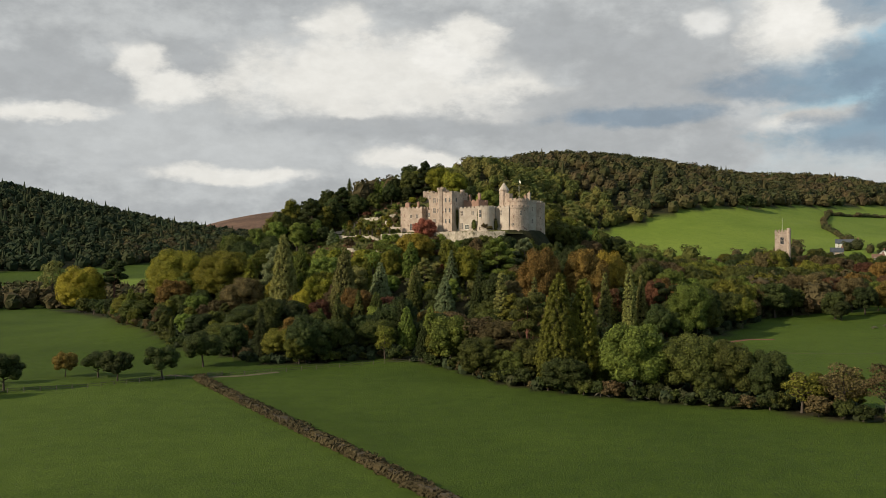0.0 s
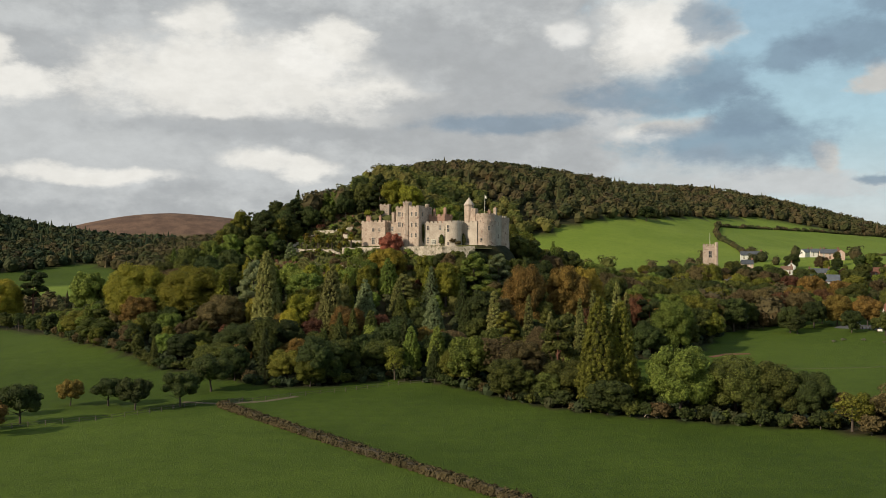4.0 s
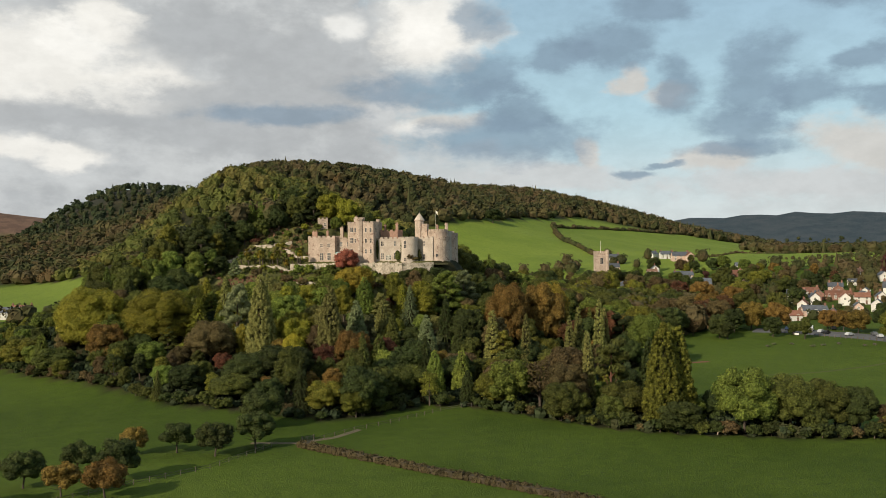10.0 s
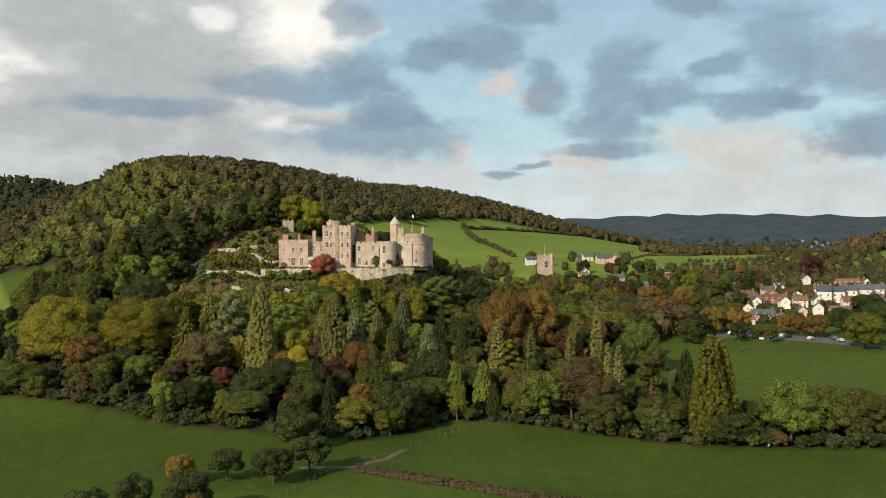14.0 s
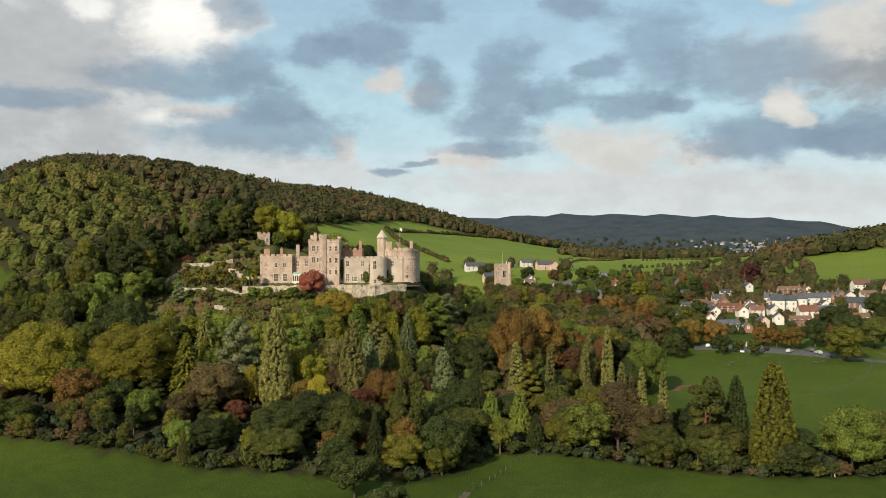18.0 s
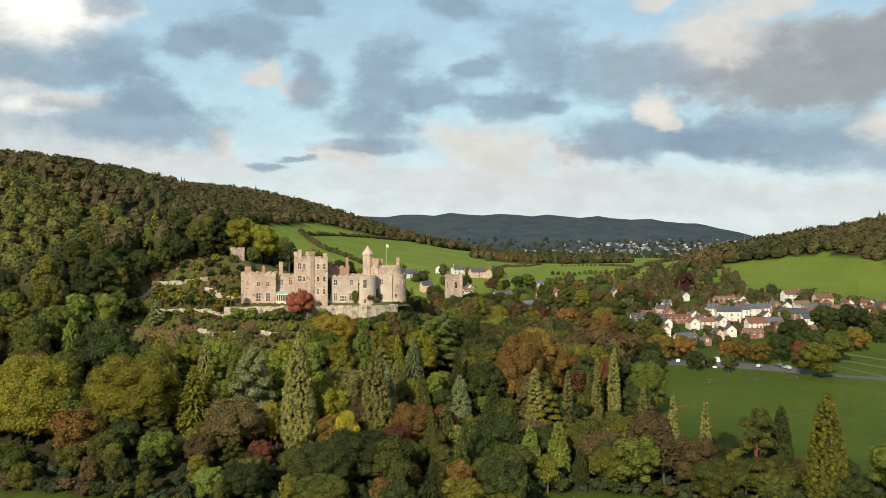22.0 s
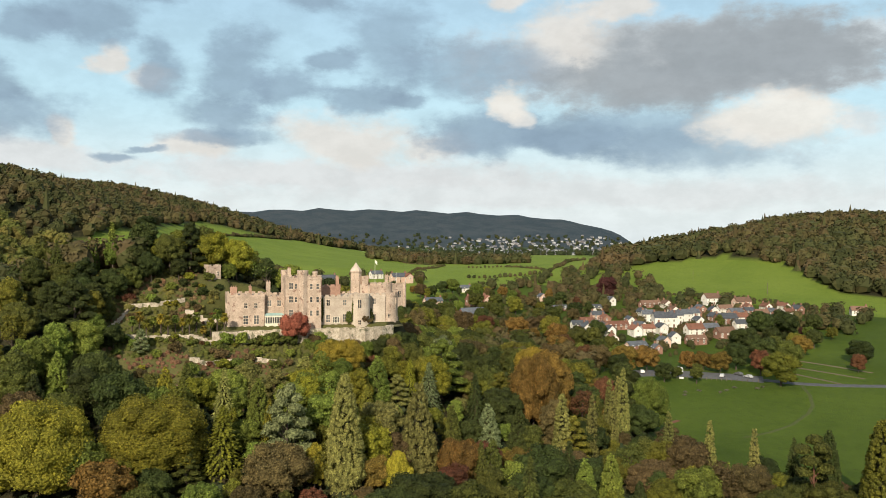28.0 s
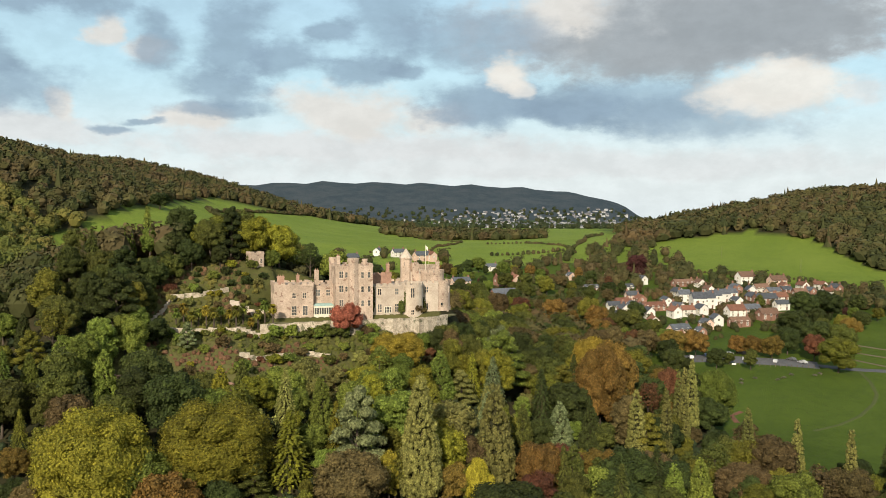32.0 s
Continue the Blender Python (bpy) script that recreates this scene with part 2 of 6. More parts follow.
def clu(x, y):
    """Castle plan coordinates: u along the front, v inwards."""
    dx, dy = x - CASTLE_O[0], y - CASTLE_O[1]
    return dx * CD[0] + dy * CD[1], dx * CN[0] + dy * CN[1]


def ripple(x, y):
    return np.sin(x * 0.031 + 1.3) * np.cos(y * 0.027) + 0.5 * np.sin(x * 0.083 + y * 0.061)


def ridge(x, y):
    """Along and across the long wooded ridge, across positive towards the camera's side."""
    dx, dy = x - 100.0, y - 1090.0
    return dx * 0.876 + dy * 0.482, dx * 0.482 - dy * 0.876


def height(x, y):
    x, y = np.asarray(x, float), np.asarray(y, float)
    u = 0.75 * x + 0.66 * y
    base = 0.08 * 40 * np.logaddexp(0, (u - 250) / 40)
    base = np.minimum(base, 42)
    base = np.where(x < -60, base * np.exp(-(((x + 60) / 260) ** 2)), base)
    # the tor
    dx, dy = x + 22, y - 442
    r2 = (dx / np.where(dx < 0, 85, 100)) ** 2 + (dy / np.where(dy < 0, 100, 110)) ** 2
    tor = 58 * np.exp(-(r2 ** 1.12))
    h = base + 1.6 * np.exp(-(((x - 185) / 45) ** 2 + ((y - 318) / 45) ** 2)) + tor * np.clip(1 - base / 120, 0.5, 1)
    # level shelf under the castle
    cu, cv = clu(x, y)
    front = cv - np.interp(cu, [-60, 44, 50, 56, 62, 70], [-7.2, -7.0, -4.5, 0.5, 6, 12])
    below = np.minimum(h, 37.8 + 0.42 * np.minimum(front, 0))
    below = h + (below - h) * S((cv + 62) / 18)
    level = below + (40.7 + 1.8 * S((cv + 2.6) / 2.4) - below) * S((front - 1.2) / 2.6)
    garden = 42.5 + np.where(cv > 0, 0.62, 0.40) * cv
    garden = h + (np.minimum(h, garden) - h) * S((cv + 66) / 20)
    level = garden + (level - garden) * S((cu - np.interp(cv, [0, 10, 16], [-12, -8, 1])) / 6)
    rear = S((np.where(cu < 2, 44, 30) - cv) / 10)
    shelf = S((cu + 66) / 22) * S((70 - cu) / 12) * rear
    h = h * (1 - shelf) + level * shelf
    # long ridge behind
    s, p = ridge(x, y)
    along = np.where(s < 0, np.exp(-((s / 108) ** 2)), np.where(s > 540, np.exp(-(((s - 540) / 260) ** 2)), 1.0))
    crest = 140 - 30 * np.clip(s / 930, -0.2, 1) + 4 * np.sin(s / 55.0)
    across = np.exp(-np.where(p > 0, (np.abs(p) / 272) ** 2.5, (np.abs(p) / np.where(s < 60, 230, 420)) ** 2))
    h = np.maximum(h, h + (crest - np.minimum(h, 60)) * across * along)
    # spur of the ridge that falls to the west
    h = h + 80 * np.exp(-(((x - 30) / np.where(x < 30, 92, 75)) ** 2 + ((y - 865) / np.where(y < 865, 165, 105)) ** 2))
    # low swell under the upper village
    h = h + 6 * np.exp(-(((x - 310) / 90) ** 2 + ((y - 625) / 60) ** 2))
    # wooded hill to the east with a pasture on its flank
    r = ((x - 820) / np.where(x < 820, 220, 420)) ** 2 + ((y - 400) / 190) ** 2
    h = h + 48 * np.exp(-r)
    # hills to the west
    h = h + 158 * np.exp(-(((x + 880) / 520) ** 2 + ((y - 1400) / 380) ** 2))
    h = h + 165 * np.exp(-(((x - 40) / 280) ** 2 + ((y - 2600) / 300) ** 2))
    h = h + 195 * np.exp(-(((x - 420) / np.where(x < 420, 380, 600)) ** 2 + ((y - 2080) / 420) ** 2))
    # far moor and far coastal ridge
    h = h + 235 * np.exp(-(((x + 620) / 700) ** 2 + ((y - 3950) / 520) ** 2))
    ax, ay = x + 200, y - 140
    d = np.hypot(ax, ay) + 1e-6
    az = np.degrees(np.arctan2(ax, ay))
    top = np.interp(az, [20, 30, 34, 38, 45, 49, 53, 57, 60, 62.5, 64, 65.2, 66.5, 70], [110, 140, 152, 170, 188, 186, 180, 168, 152, 126, 86, 40, 0, -8])
    far = np.where(d < 3650, np.exp(-(((d - 3650) / 520) ** 2)), 1.0)
    band = S((d - 1500) / 1200) * S((az - 12) / 16)
    low = h * (1 - band) + np.minimum(h, 30) * band
    h = np.where(az > 12, low + (top - 30 + 5 * np.sin(az * 2.1)) * far * S((az - 12) / 20), h)
    return h + 0.5 * ripple(x, y) * S((np.hypot(x, y - 250) - 60) / 300)


def hz(x, y):
    return float(height(x, y))


def inside(poly, x, y):
    """Even-odd test of points against a polygon."""
    x, y = np.asarray(x, float), np.asarray(y, float)
    hit = np.zeros(x.shape, bool)
    for (ax, ay), (bx, by) in zip(poly, poly[1:] + poly[:1]):
        cross = ((ay > y) != (by > y)) & (x < (bx - ax) * (y - ay) / ((by - ay) or 1e-9) + ax)
        hit ^= cross
    return hit


TOR_WOOD = [(-230, 540), (-180, 470), (-144, 398), (-123, 354), (-108, 333), (-95, 311), (-86, 294), (-66, 275), (-50, 259), (-34, 259), (-18, 266), (-5, 259), (3, 246), (16, 220), (28, 208), (42, 198), (58, 186), (66, 185), (72, 176), (88, 165), (92, 172), (74, 196), (58, 215), (38, 246), (40, 268), (62, 290), (96, 310), (120, 345), (172, 372), (190, 430), (160, 520), (60, 600), (-80, 660)]

EAST_WOOD = [(498, 300), (500, 335), (530, 357), (586, 400), (604, 458), (568, 512), (515, 548), (545, 545), (640, 592), (760, 640), (860, 700), (960, 760), (1060, 800), (1300, 800), (1300, -60), (700, -40), (560, 120)]


def wooded(x, y):
    """1 where trees stand: the tor, the ridge top and the hills round about."""
    x, y = np.asarray(x, float), np.asarray(y, float)
    w = inside(TOR_WOOD, x, y).astype(float)
    s, p = ridge(x, y)
    edge = np.interp(s, [-140, -60, 90, 140, 260, 320, 370, 480, 560, 700], [272, 274, 268, 254, 228, 221, 238, 285, 320, 330])
    w = np.maximum(w, ((p < np.where(s < -135, 460, edge)) & (p > -700) & (s > -318 + 0.1 * p) & (s < 1150)).astype(float))
    w = np.maximum(w, inside(EAST_WOOD, x, y).astype(float))
    w = np.maximum(w, ((((x + 800) / 570) ** 2 + ((y - 1330) / 520) ** 2) < 1).astype(float))
    w = np.maximum(w, ((((x - 420) / 800) ** 2 + ((y - 2080) / 700) ** 2) < 1).astype(float))
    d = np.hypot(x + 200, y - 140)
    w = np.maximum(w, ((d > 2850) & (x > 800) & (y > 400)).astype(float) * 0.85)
    return w


def grow(a, b, step, far):
    """Axis with even steps from a to b and growing ones out to far on both sides."""
    mid = list(np.arange(a, b + step, step))
    lo, hi, s = [a], [mid[-1]], step
    while hi[-1] < far[1] or lo[-1] > far[0]:
        s *= 1.07
        if hi[-1] < far[1]:
            hi.append(hi[-1] + min(s, 90))
        if lo[-1] > far[0]:
            lo.append(lo[-1] - min(s, 90))
    return np.array(lo[:0:-1] + mid + hi[1:])


def chunks(faces):
    """Faces in any form as a list of blocks, each block of faces with one number of corners."""
    if isinstance(faces, np.ndarray):
        return [faces]
    if len(faces) and isinstance(faces[0], np.ndarray) and faces[0].ndim == 2:
        return list(faces)
    return [np.array(list(run)) for _, run in itertools.groupby(faces, len)]


def mesh_from(name, verts, faces, mats, smooth=False):
    me = bpy.data.meshes.new(name)
    blocks = chunks(faces)
    sizes = np.concatenate([np.full(len(b), b.shape[1]) for b in blocks])
    loops = np.concatenate([b.ravel() for b in blocks]).astype(np.int32)
    verts = np.asarray(verts, np.float32).reshape(-1, 3)
    me.vertices.add(len(verts))
    me.vertices.foreach_set("co", verts.ravel())
    me.loops.add(len(loops))
    me.loops.foreach_set("vertex_index", loops)
    me.polygons.add(len(sizes))
    me.polygons.foreach_set("loop_start", np.concatenate([[0], np.cumsum(sizes)[:-1]]).astype(np.int32))
    for m in mats if isinstance(mats, (list, tuple)) else [mats]:
        me.materials.append(m)
    me.polygons.foreach_set("use_smooth", [smooth] * len(me.polygons))
    me.update(calc_edges=True)
    return me


def ground_material():
    m = bpy.data.materials.new("ground")
    m.use_nodes = True
    n = Nodes(m.node_tree)
    geo = n.add("ShaderNodeNewGeometry")
    pos = geo.outputs["Position"]
    use = n.add("ShaderNodeVertexColor", {"layer_name": "use"})
    wood, heath, bright_grass = n.add("ShaderNodeSeparateColor", None, Color=use.outputs[0]).outputs
    a = n.noise(pos, 0.018, 5.0, 0.6)
    b = n.noise(pos, 0.22, 5.0, 0.65)
    c = n.noise(pos, 2.2, 4.0, 0.7)
    k = n.math("ADD", n.math("ADD", n.math("MULTIPLY", a, 0.45), n.math("MULTIPLY", b, 0.3)), n.math("MULTIPLY", c, 0.25))
    # grass colour holds cloud shade over near fields; fresh is the brighter hill pasture
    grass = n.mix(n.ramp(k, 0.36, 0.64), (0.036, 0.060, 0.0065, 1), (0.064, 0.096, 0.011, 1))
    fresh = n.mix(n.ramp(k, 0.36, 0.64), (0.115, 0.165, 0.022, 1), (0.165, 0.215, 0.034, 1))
    grass = n.mix(bright_grass, grass, fresh)
    tuft = n.ramp(n.noise(pos, 1.2, 3.0, 0.65), 0.58, 0.66)
    grass = n.mix(n.math("MULTIPLY", tuft, 0.6), grass, (0.030, 0.034, 0.012, 1))
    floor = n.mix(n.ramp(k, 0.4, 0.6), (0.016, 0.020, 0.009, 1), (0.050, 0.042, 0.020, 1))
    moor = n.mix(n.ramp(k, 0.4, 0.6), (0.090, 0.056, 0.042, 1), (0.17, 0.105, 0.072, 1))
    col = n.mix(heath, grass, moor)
    # far woods turn bluish: distance haze is put into their base colour
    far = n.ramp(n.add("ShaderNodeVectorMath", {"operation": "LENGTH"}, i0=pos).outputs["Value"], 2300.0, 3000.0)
    hazed_wood = n.mix(n.ramp(k, 0.42, 0.58), (0.028, 0.041, 0.064, 1), (0.052, 0.060, 0.084, 1))
    floor = n.mix(far, floor, hazed_wood)
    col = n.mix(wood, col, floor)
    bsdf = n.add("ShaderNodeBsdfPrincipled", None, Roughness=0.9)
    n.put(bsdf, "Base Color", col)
    n.put(bsdf, "Specular IOR Level", 0.1)
    n.put(bsdf, "Normal", n.add("ShaderNodeBump", None, Strength=0.8, Distance=0.4, Height=n.math("ADD", c, b)).outputs[0])
    n.add("ShaderNodeOutputMaterial", None, Surface=bsdf.outputs[0])
    return m


def build_ground():
    xs, ys = grow(-240, 420, 5.0, (-4700, 4700)), grow(-20, 640, 5.0, (-1800, 4900))
    xs = np.concatenate([xs[xs < -73], np.arange(-72, 54, 1.5), xs[xs > 55]])
    ys = np.concatenate([ys[ys < 344], np.arange(345, 426, 1.5), ys[ys > 427]])
    gx, gy = np.meshgrid(xs, ys)
    gz = height(gx, gy)
    nx, ny = len(xs), len(ys)
    idx = np.arange(nx * ny).reshape(ny, nx)
    faces = np.stack([idx[:-1, :-1], idx[:-1, 1:], idx[1:, 1:], idx[1:, :-1]], -1).reshape(-1, 4)
    me = mesh_from("ground", np.stack([gx, gy, gz], -1).reshape(-1, 3), faces, ground_material(), True)
    s, p = ridge(gx, gy)
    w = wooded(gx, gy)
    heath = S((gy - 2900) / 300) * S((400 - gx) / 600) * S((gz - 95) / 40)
    # bright pastures; near fields kept low to carry cloud shade in their colour
    bright_grass = np.maximum(((p > 150) & (p < 700) & (s > -150) & (s < 1300) & (gy > 560)).astype(float), 0.85 * ((gx > 420) & (gx < 1100) & (gy > 250) & (gy < 760)).astype(float))
    bright_grass = np.maximum(bright_grass, ((gx > 330) & (gx < 720) & (gy > 556) & (gy < 900)).astype(float))
    bright_grass = np.maximum(bright_grass, 0.12 * ((gx < -62 + (233 - gy) * 0.54) & (gy < 235)).astype(float))
    bright_grass = np.maximum(bright_grass, 0.12 * ((gx > 84) & (gx < 300) & (gy > 150) & (gy < 345)).astype(float))
    bright_grass = np.maximum(bright_grass, 0.9 * ((gx > -330) & (gx < -90) & (gy > 640) & (gy < 900)).astype(float))
    cu, cv = clu(gx, gy)
    slope = ((cu > -46) & (cu < 54) & (cv > -42) & (cv < 30)).astype(float)
    w, heath, bright_grass = w * (1 - 0.9 * slope), np.maximum(heath, 0.45 * slope), np.maximum(bright_grass, 0.4 * slope)
    rgba = np.stack([w, heath, bright_grass, np.ones_like(w)], -1).reshape(-1, 4)
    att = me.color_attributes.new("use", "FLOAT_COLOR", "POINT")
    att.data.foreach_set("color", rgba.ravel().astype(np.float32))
    tagged(new("ground", me), "rolling green pasture land with woods and distant hills", "ground", kind="structure")


build_ground()


# ---- helpers for things ----
def thing(name, m, label, category, group="", kind=""):
    ob = new(name)
    ob.matrix_world = m
    ob.empty_display_size = 0.5
    return tagged(ob, label, category, group, kind)


def put_part(name, me, parent, label="", m=None):
    ob = new(name, me)
    ob.parent = parent
    if m is not None:
        ob.matrix_local = m
    if label:
        ob["label"] = label
    return ob


class Geo:
    """Collects quads and polygons for one mesh."""

    def __init__(self):
        self.v, self.f = [], []

    def poly(self, pts):
        i = len(self.v)
        self.v += [tuple(p) for p in pts]
        self.f.append(tuple(range(i, i + len(pts))))

    def box(self, x0, y0, z0, x1, y1, z1):
        i = len(self.v)
        self.v += [(x0, y0, z0), (x1, y0, z0), (x1, y1, z0), (x0, y1, z0), (x0, y0, z1), (x1, y0, z1), (x1, y1, z1), (x0, y1, z1)]
        self.f += [tuple(i + k for k in q) for q in ((3, 2, 1, 0), (4, 5, 6, 7), (0, 1, 5, 4), (1, 2, 6, 5), (2, 3, 7, 6), (3, 0, 4, 7))]
        return self

    def prism(self, pts, z0, z1, top=1.0, c=None):
        """An upright prism over a plan polygon (counter-clockwise); top scales the upper ring about c."""
        k, i = len(pts), len(self.v)
        c = c or (sum(p[0] for p in pts) / k, sum(p[1] for p in pts) / k)
        self.v += [(x, y, z0) for x, y in pts] + [(c[0] + (x - c[0]) * top, c[1] + (y - c[1]) * top, z1) for x, y in pts]
        self.f += [tuple(reversed(range(i, i + k))), tuple(range(i + k, i + 2 * k))]
        self.f += [(i + a, i + (a + 1) % k, i + k + (a + 1) % k, i + k + a) for a in range(k)]
        return self

    def mesh(self, name, mat, smooth=False):
        return mesh_from(name, self.v, self.f, mat, smooth)


def ring(cx, cy, r, k, turn=0.0):
    return [(cx + r * math.cos(turn + 2 * math.pi * a / k), cy + r * math.sin(turn + 2 * math.pi * a / k)) for a in range(k)]

# ---- trees ----
def leaf_quads(rng, pts, normals, size, stretch=1.0, along=None):
    """One loose four-cornered clump at each point, facing roughly along its normal."""
    k = len(pts)
    nrm = normals + rng.normal(0, 0.36, (k, 3))
    nrm /= np.linalg.norm(nrm, axis=1)[:, None] + 1e-9
    ref = rng.normal(0, 1, (k, 3)) if along is None else along + rng.normal(0, 0.25, (k, 3))
    t1 = np.cross(nrm, np.cross(ref, nrm))
    t1 /= np.linalg.norm(t1, axis=1)[:, None] + 1e-9
    t2 = np.cross(nrm, t1)
    s = size * rng.uniform(0.55, 1.25, (k, 1))
    out = []
    for a, b in ((-1, -0.55), (0.35, -1), (1, 0.45), (-0.3, 1)):
        j = rng.uniform(0.7, 1.2, (k, 1))
        out.append(pts + t1 * a * s * j * stretch + t2 * b * s * j + nrm * rng.normal(0, 0.12, (k, 1)) * s)
    v = np.stack(out, 1).reshape(-1, 3)
    f = np.arange(4 * k).reshape(-1, 4)
    return v, f


def ball(c, r, rings=5, segs=8):
    """A plain inner mass that closes a crown."""
    v = [(c[0], c[1], c[2] - r[2])]
    for a in range(1, rings):
        th = math.pi * a / rings
        for b in range(segs):
            ph = 2 * math.pi * (b + 0.5 * (a % 2)) / segs
            v.append((c[0] + r[0] * math.sin(th) * math.cos(ph), c[1] + r[1] * math.sin(th) * math.sin(ph), c[2] - r[2] * math.cos(th)))
    v.append((c[0], c[1], c[2] + r[2]))
    f = [(0, 1 + (b + 1) % segs, 1 + b) for b in range(segs)]
    for a in range(rings - 2):
        o = 1 + a * segs
        f += [(o + b, o + (b + 1) % segs, o + segs + (b + 1) % segs, o + segs + b) for b in range(segs)]
    o, t = 1 + (rings - 2) * segs, len(v) - 1
    f += [(o + b, o + (b + 1) % segs, t) for b in range(segs)]
    return v, f


def join(parts):
    verts, faces, o = [], [], 0
    for v, f in parts:
        verts.append(np.asarray(v, float).reshape(-1, 3))
        faces += [b + o for b in chunks(f)]
        o += len(verts[-1])
    return np.concatenate(verts), faces


def blob_crown(rng, blobs, n, size, core=0.80):
    """Leaf clumps over a heap of rounded leafy masses. Returns verts, faces and the count of leafy faces."""
    area = np.array([r[0] * r[2] for _, r in blobs])
    parts, cores = [], []
    for (c, r), share in zip(blobs, area / area.sum()):
        k = max(12, int(n * share))
        d = rng.normal(0, 1, (k, 3))
        d /= np.linalg.norm(d, axis=1)[:, None]
        d[:, 2] = np.where(d[:, 2] < -0.45, -d[:, 2], d[:, 2])
        p = np.array(c) + d * np.array(r) * rng.uniform(0.74, 1.10, (k, 1))
        keep = np.ones(k, bool)
        for c2, r2 in blobs:
            if c2 is not c:
                keep &= (((p - np.array(c2)) / np.array(r2)) ** 2).sum(1) > 0.62
        nrm = d / np.array(r)
        nrm /= np.linalg.norm(nrm, axis=1)[:, None]
        parts.append(leaf_quads(rng, p[keep], nrm[keep], size))
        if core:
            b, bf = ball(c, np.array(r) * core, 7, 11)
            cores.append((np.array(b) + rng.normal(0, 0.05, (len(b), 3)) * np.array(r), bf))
    v, f = join(parts + cores)
    return v, f, sum(len(b) for b in f)


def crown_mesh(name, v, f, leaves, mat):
    """A crown whose faces past the leaf count are its core, inner shade put into their colour."""
    me = mesh_from(name, v, f, [mat, SHADED_CORE])
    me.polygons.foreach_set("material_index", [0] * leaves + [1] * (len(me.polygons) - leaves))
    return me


def broad_blobs(rng, H, W, low, lobes):
    c = ((0, 0, low + (H - low) * 0.50), (W * 0.36, W * 0.36, (H - low) * 0.43))
    out = [c]
    for k in range(lobes):
        a, e = 2.4 * k + rng.uniform(-0.4, 0.4), rng.uniform(-0.75, 0.95)
        w = math.sqrt(max(0.0, 1 - e * e * 0.9))
        r = W * rng.uniform(0.10, 0.19)
        out.append(((math.cos(a) * w * (W * 0.5 - r * 0.8), math.sin(a) * w * (W * 0.5 - r * 0.8), low + (H - low) * (0.5 + 0.40 * e)), (r, r, r * rng.uniform(0.75, 1.0))))
    return out


def trunk_mesh(name, rng, H, r, reach, limbs, mat):
    """A tapered trunk with a few limbs."""
    g = Geo()

    def hoop(c, ax, rad, k=7):
        ax = Vector(ax).normalized()
        p = ax.orthogonal().normalized()
        q, i = ax.cross(p), len(g.v)
        g.v += [tuple(Vector(c) + (p * math.cos(2 * math.pi * a / k) + q * math.sin(2 * math.pi * a / k)) * rad) for a in range(k)]
        return i

    def skin(i, j, k=7):
        g.f.extend((i + a, i + (a + 1) % k, j + (a + 1) % k, j + a) for a in range(k))

    bend = (rng.uniform(-0.3, 0.3), rng.uniform(-0.3, 0.3), H * 0.45)
    stem = [hoop(c, (0, 0, 1), w) for c, w in (((0, 0, -0.6), r * 1.7), ((0, 0, 0.5), r * 1.05), (bend, r * 0.8), ((bend[0] * 0.5, bend[1] * 0.5, H * 0.9), r * 0.15))]
    for i, j in zip(stem, stem[1:]):
        skin(i, j)
    for k in range(limbs):
        a, z = 2.4 * k + rng.uniform(-0.4, 0.4), H * rng.uniform(0.25, 0.6)
        tip = (math.cos(a) * reach, math.sin(a) * reach, z + H * rng.uniform(0.12, 0.3))
        ax = (tip[0], tip[1], tip[2] - z)
        i, j = hoop((0, 0, z), ax, r * 0.4, 5), hoop(tip, ax, r * 0.1, 5)
        skin(i, j, 5)
        g.f.append((stem[2], i, i + 1))
    return g.mesh(name, mat, True)


PROTO = {}


def proto(kind, variants):
    PROTO[kind] = variants


def spire_blobs(rng, H, W, low, rows, power, lump):
    """Drooping clumps set round a tapering column."""
    out = []
    for j in range(rows):
        t = j / rows
        R = W * 0.5 * min(1.0, 0.55 + t * 3.0) * (1 - t) ** power
        z = low + (H - low) * t
        n = max(1, int(2.0 * math.pi * R / (lump * 1.5)))
        for a in range(n):
            ph = 2 * math.pi * (a + rng.uniform(-0.3, 0.3)) / n + j * 1.3
            q = max(0.0, R - lump * 0.55) * rng.uniform(0.82, 1.12)
            r = lump * rng.uniform(0.72, 1.2) * (1 - 0.45 * t)
            out.append(((math.cos(ph) * q, math.sin(ph) * q, z + rng.uniform(-0.35, 0.35)), (r, r, r * rng.uniform(1.0, 1.5))))
    return out


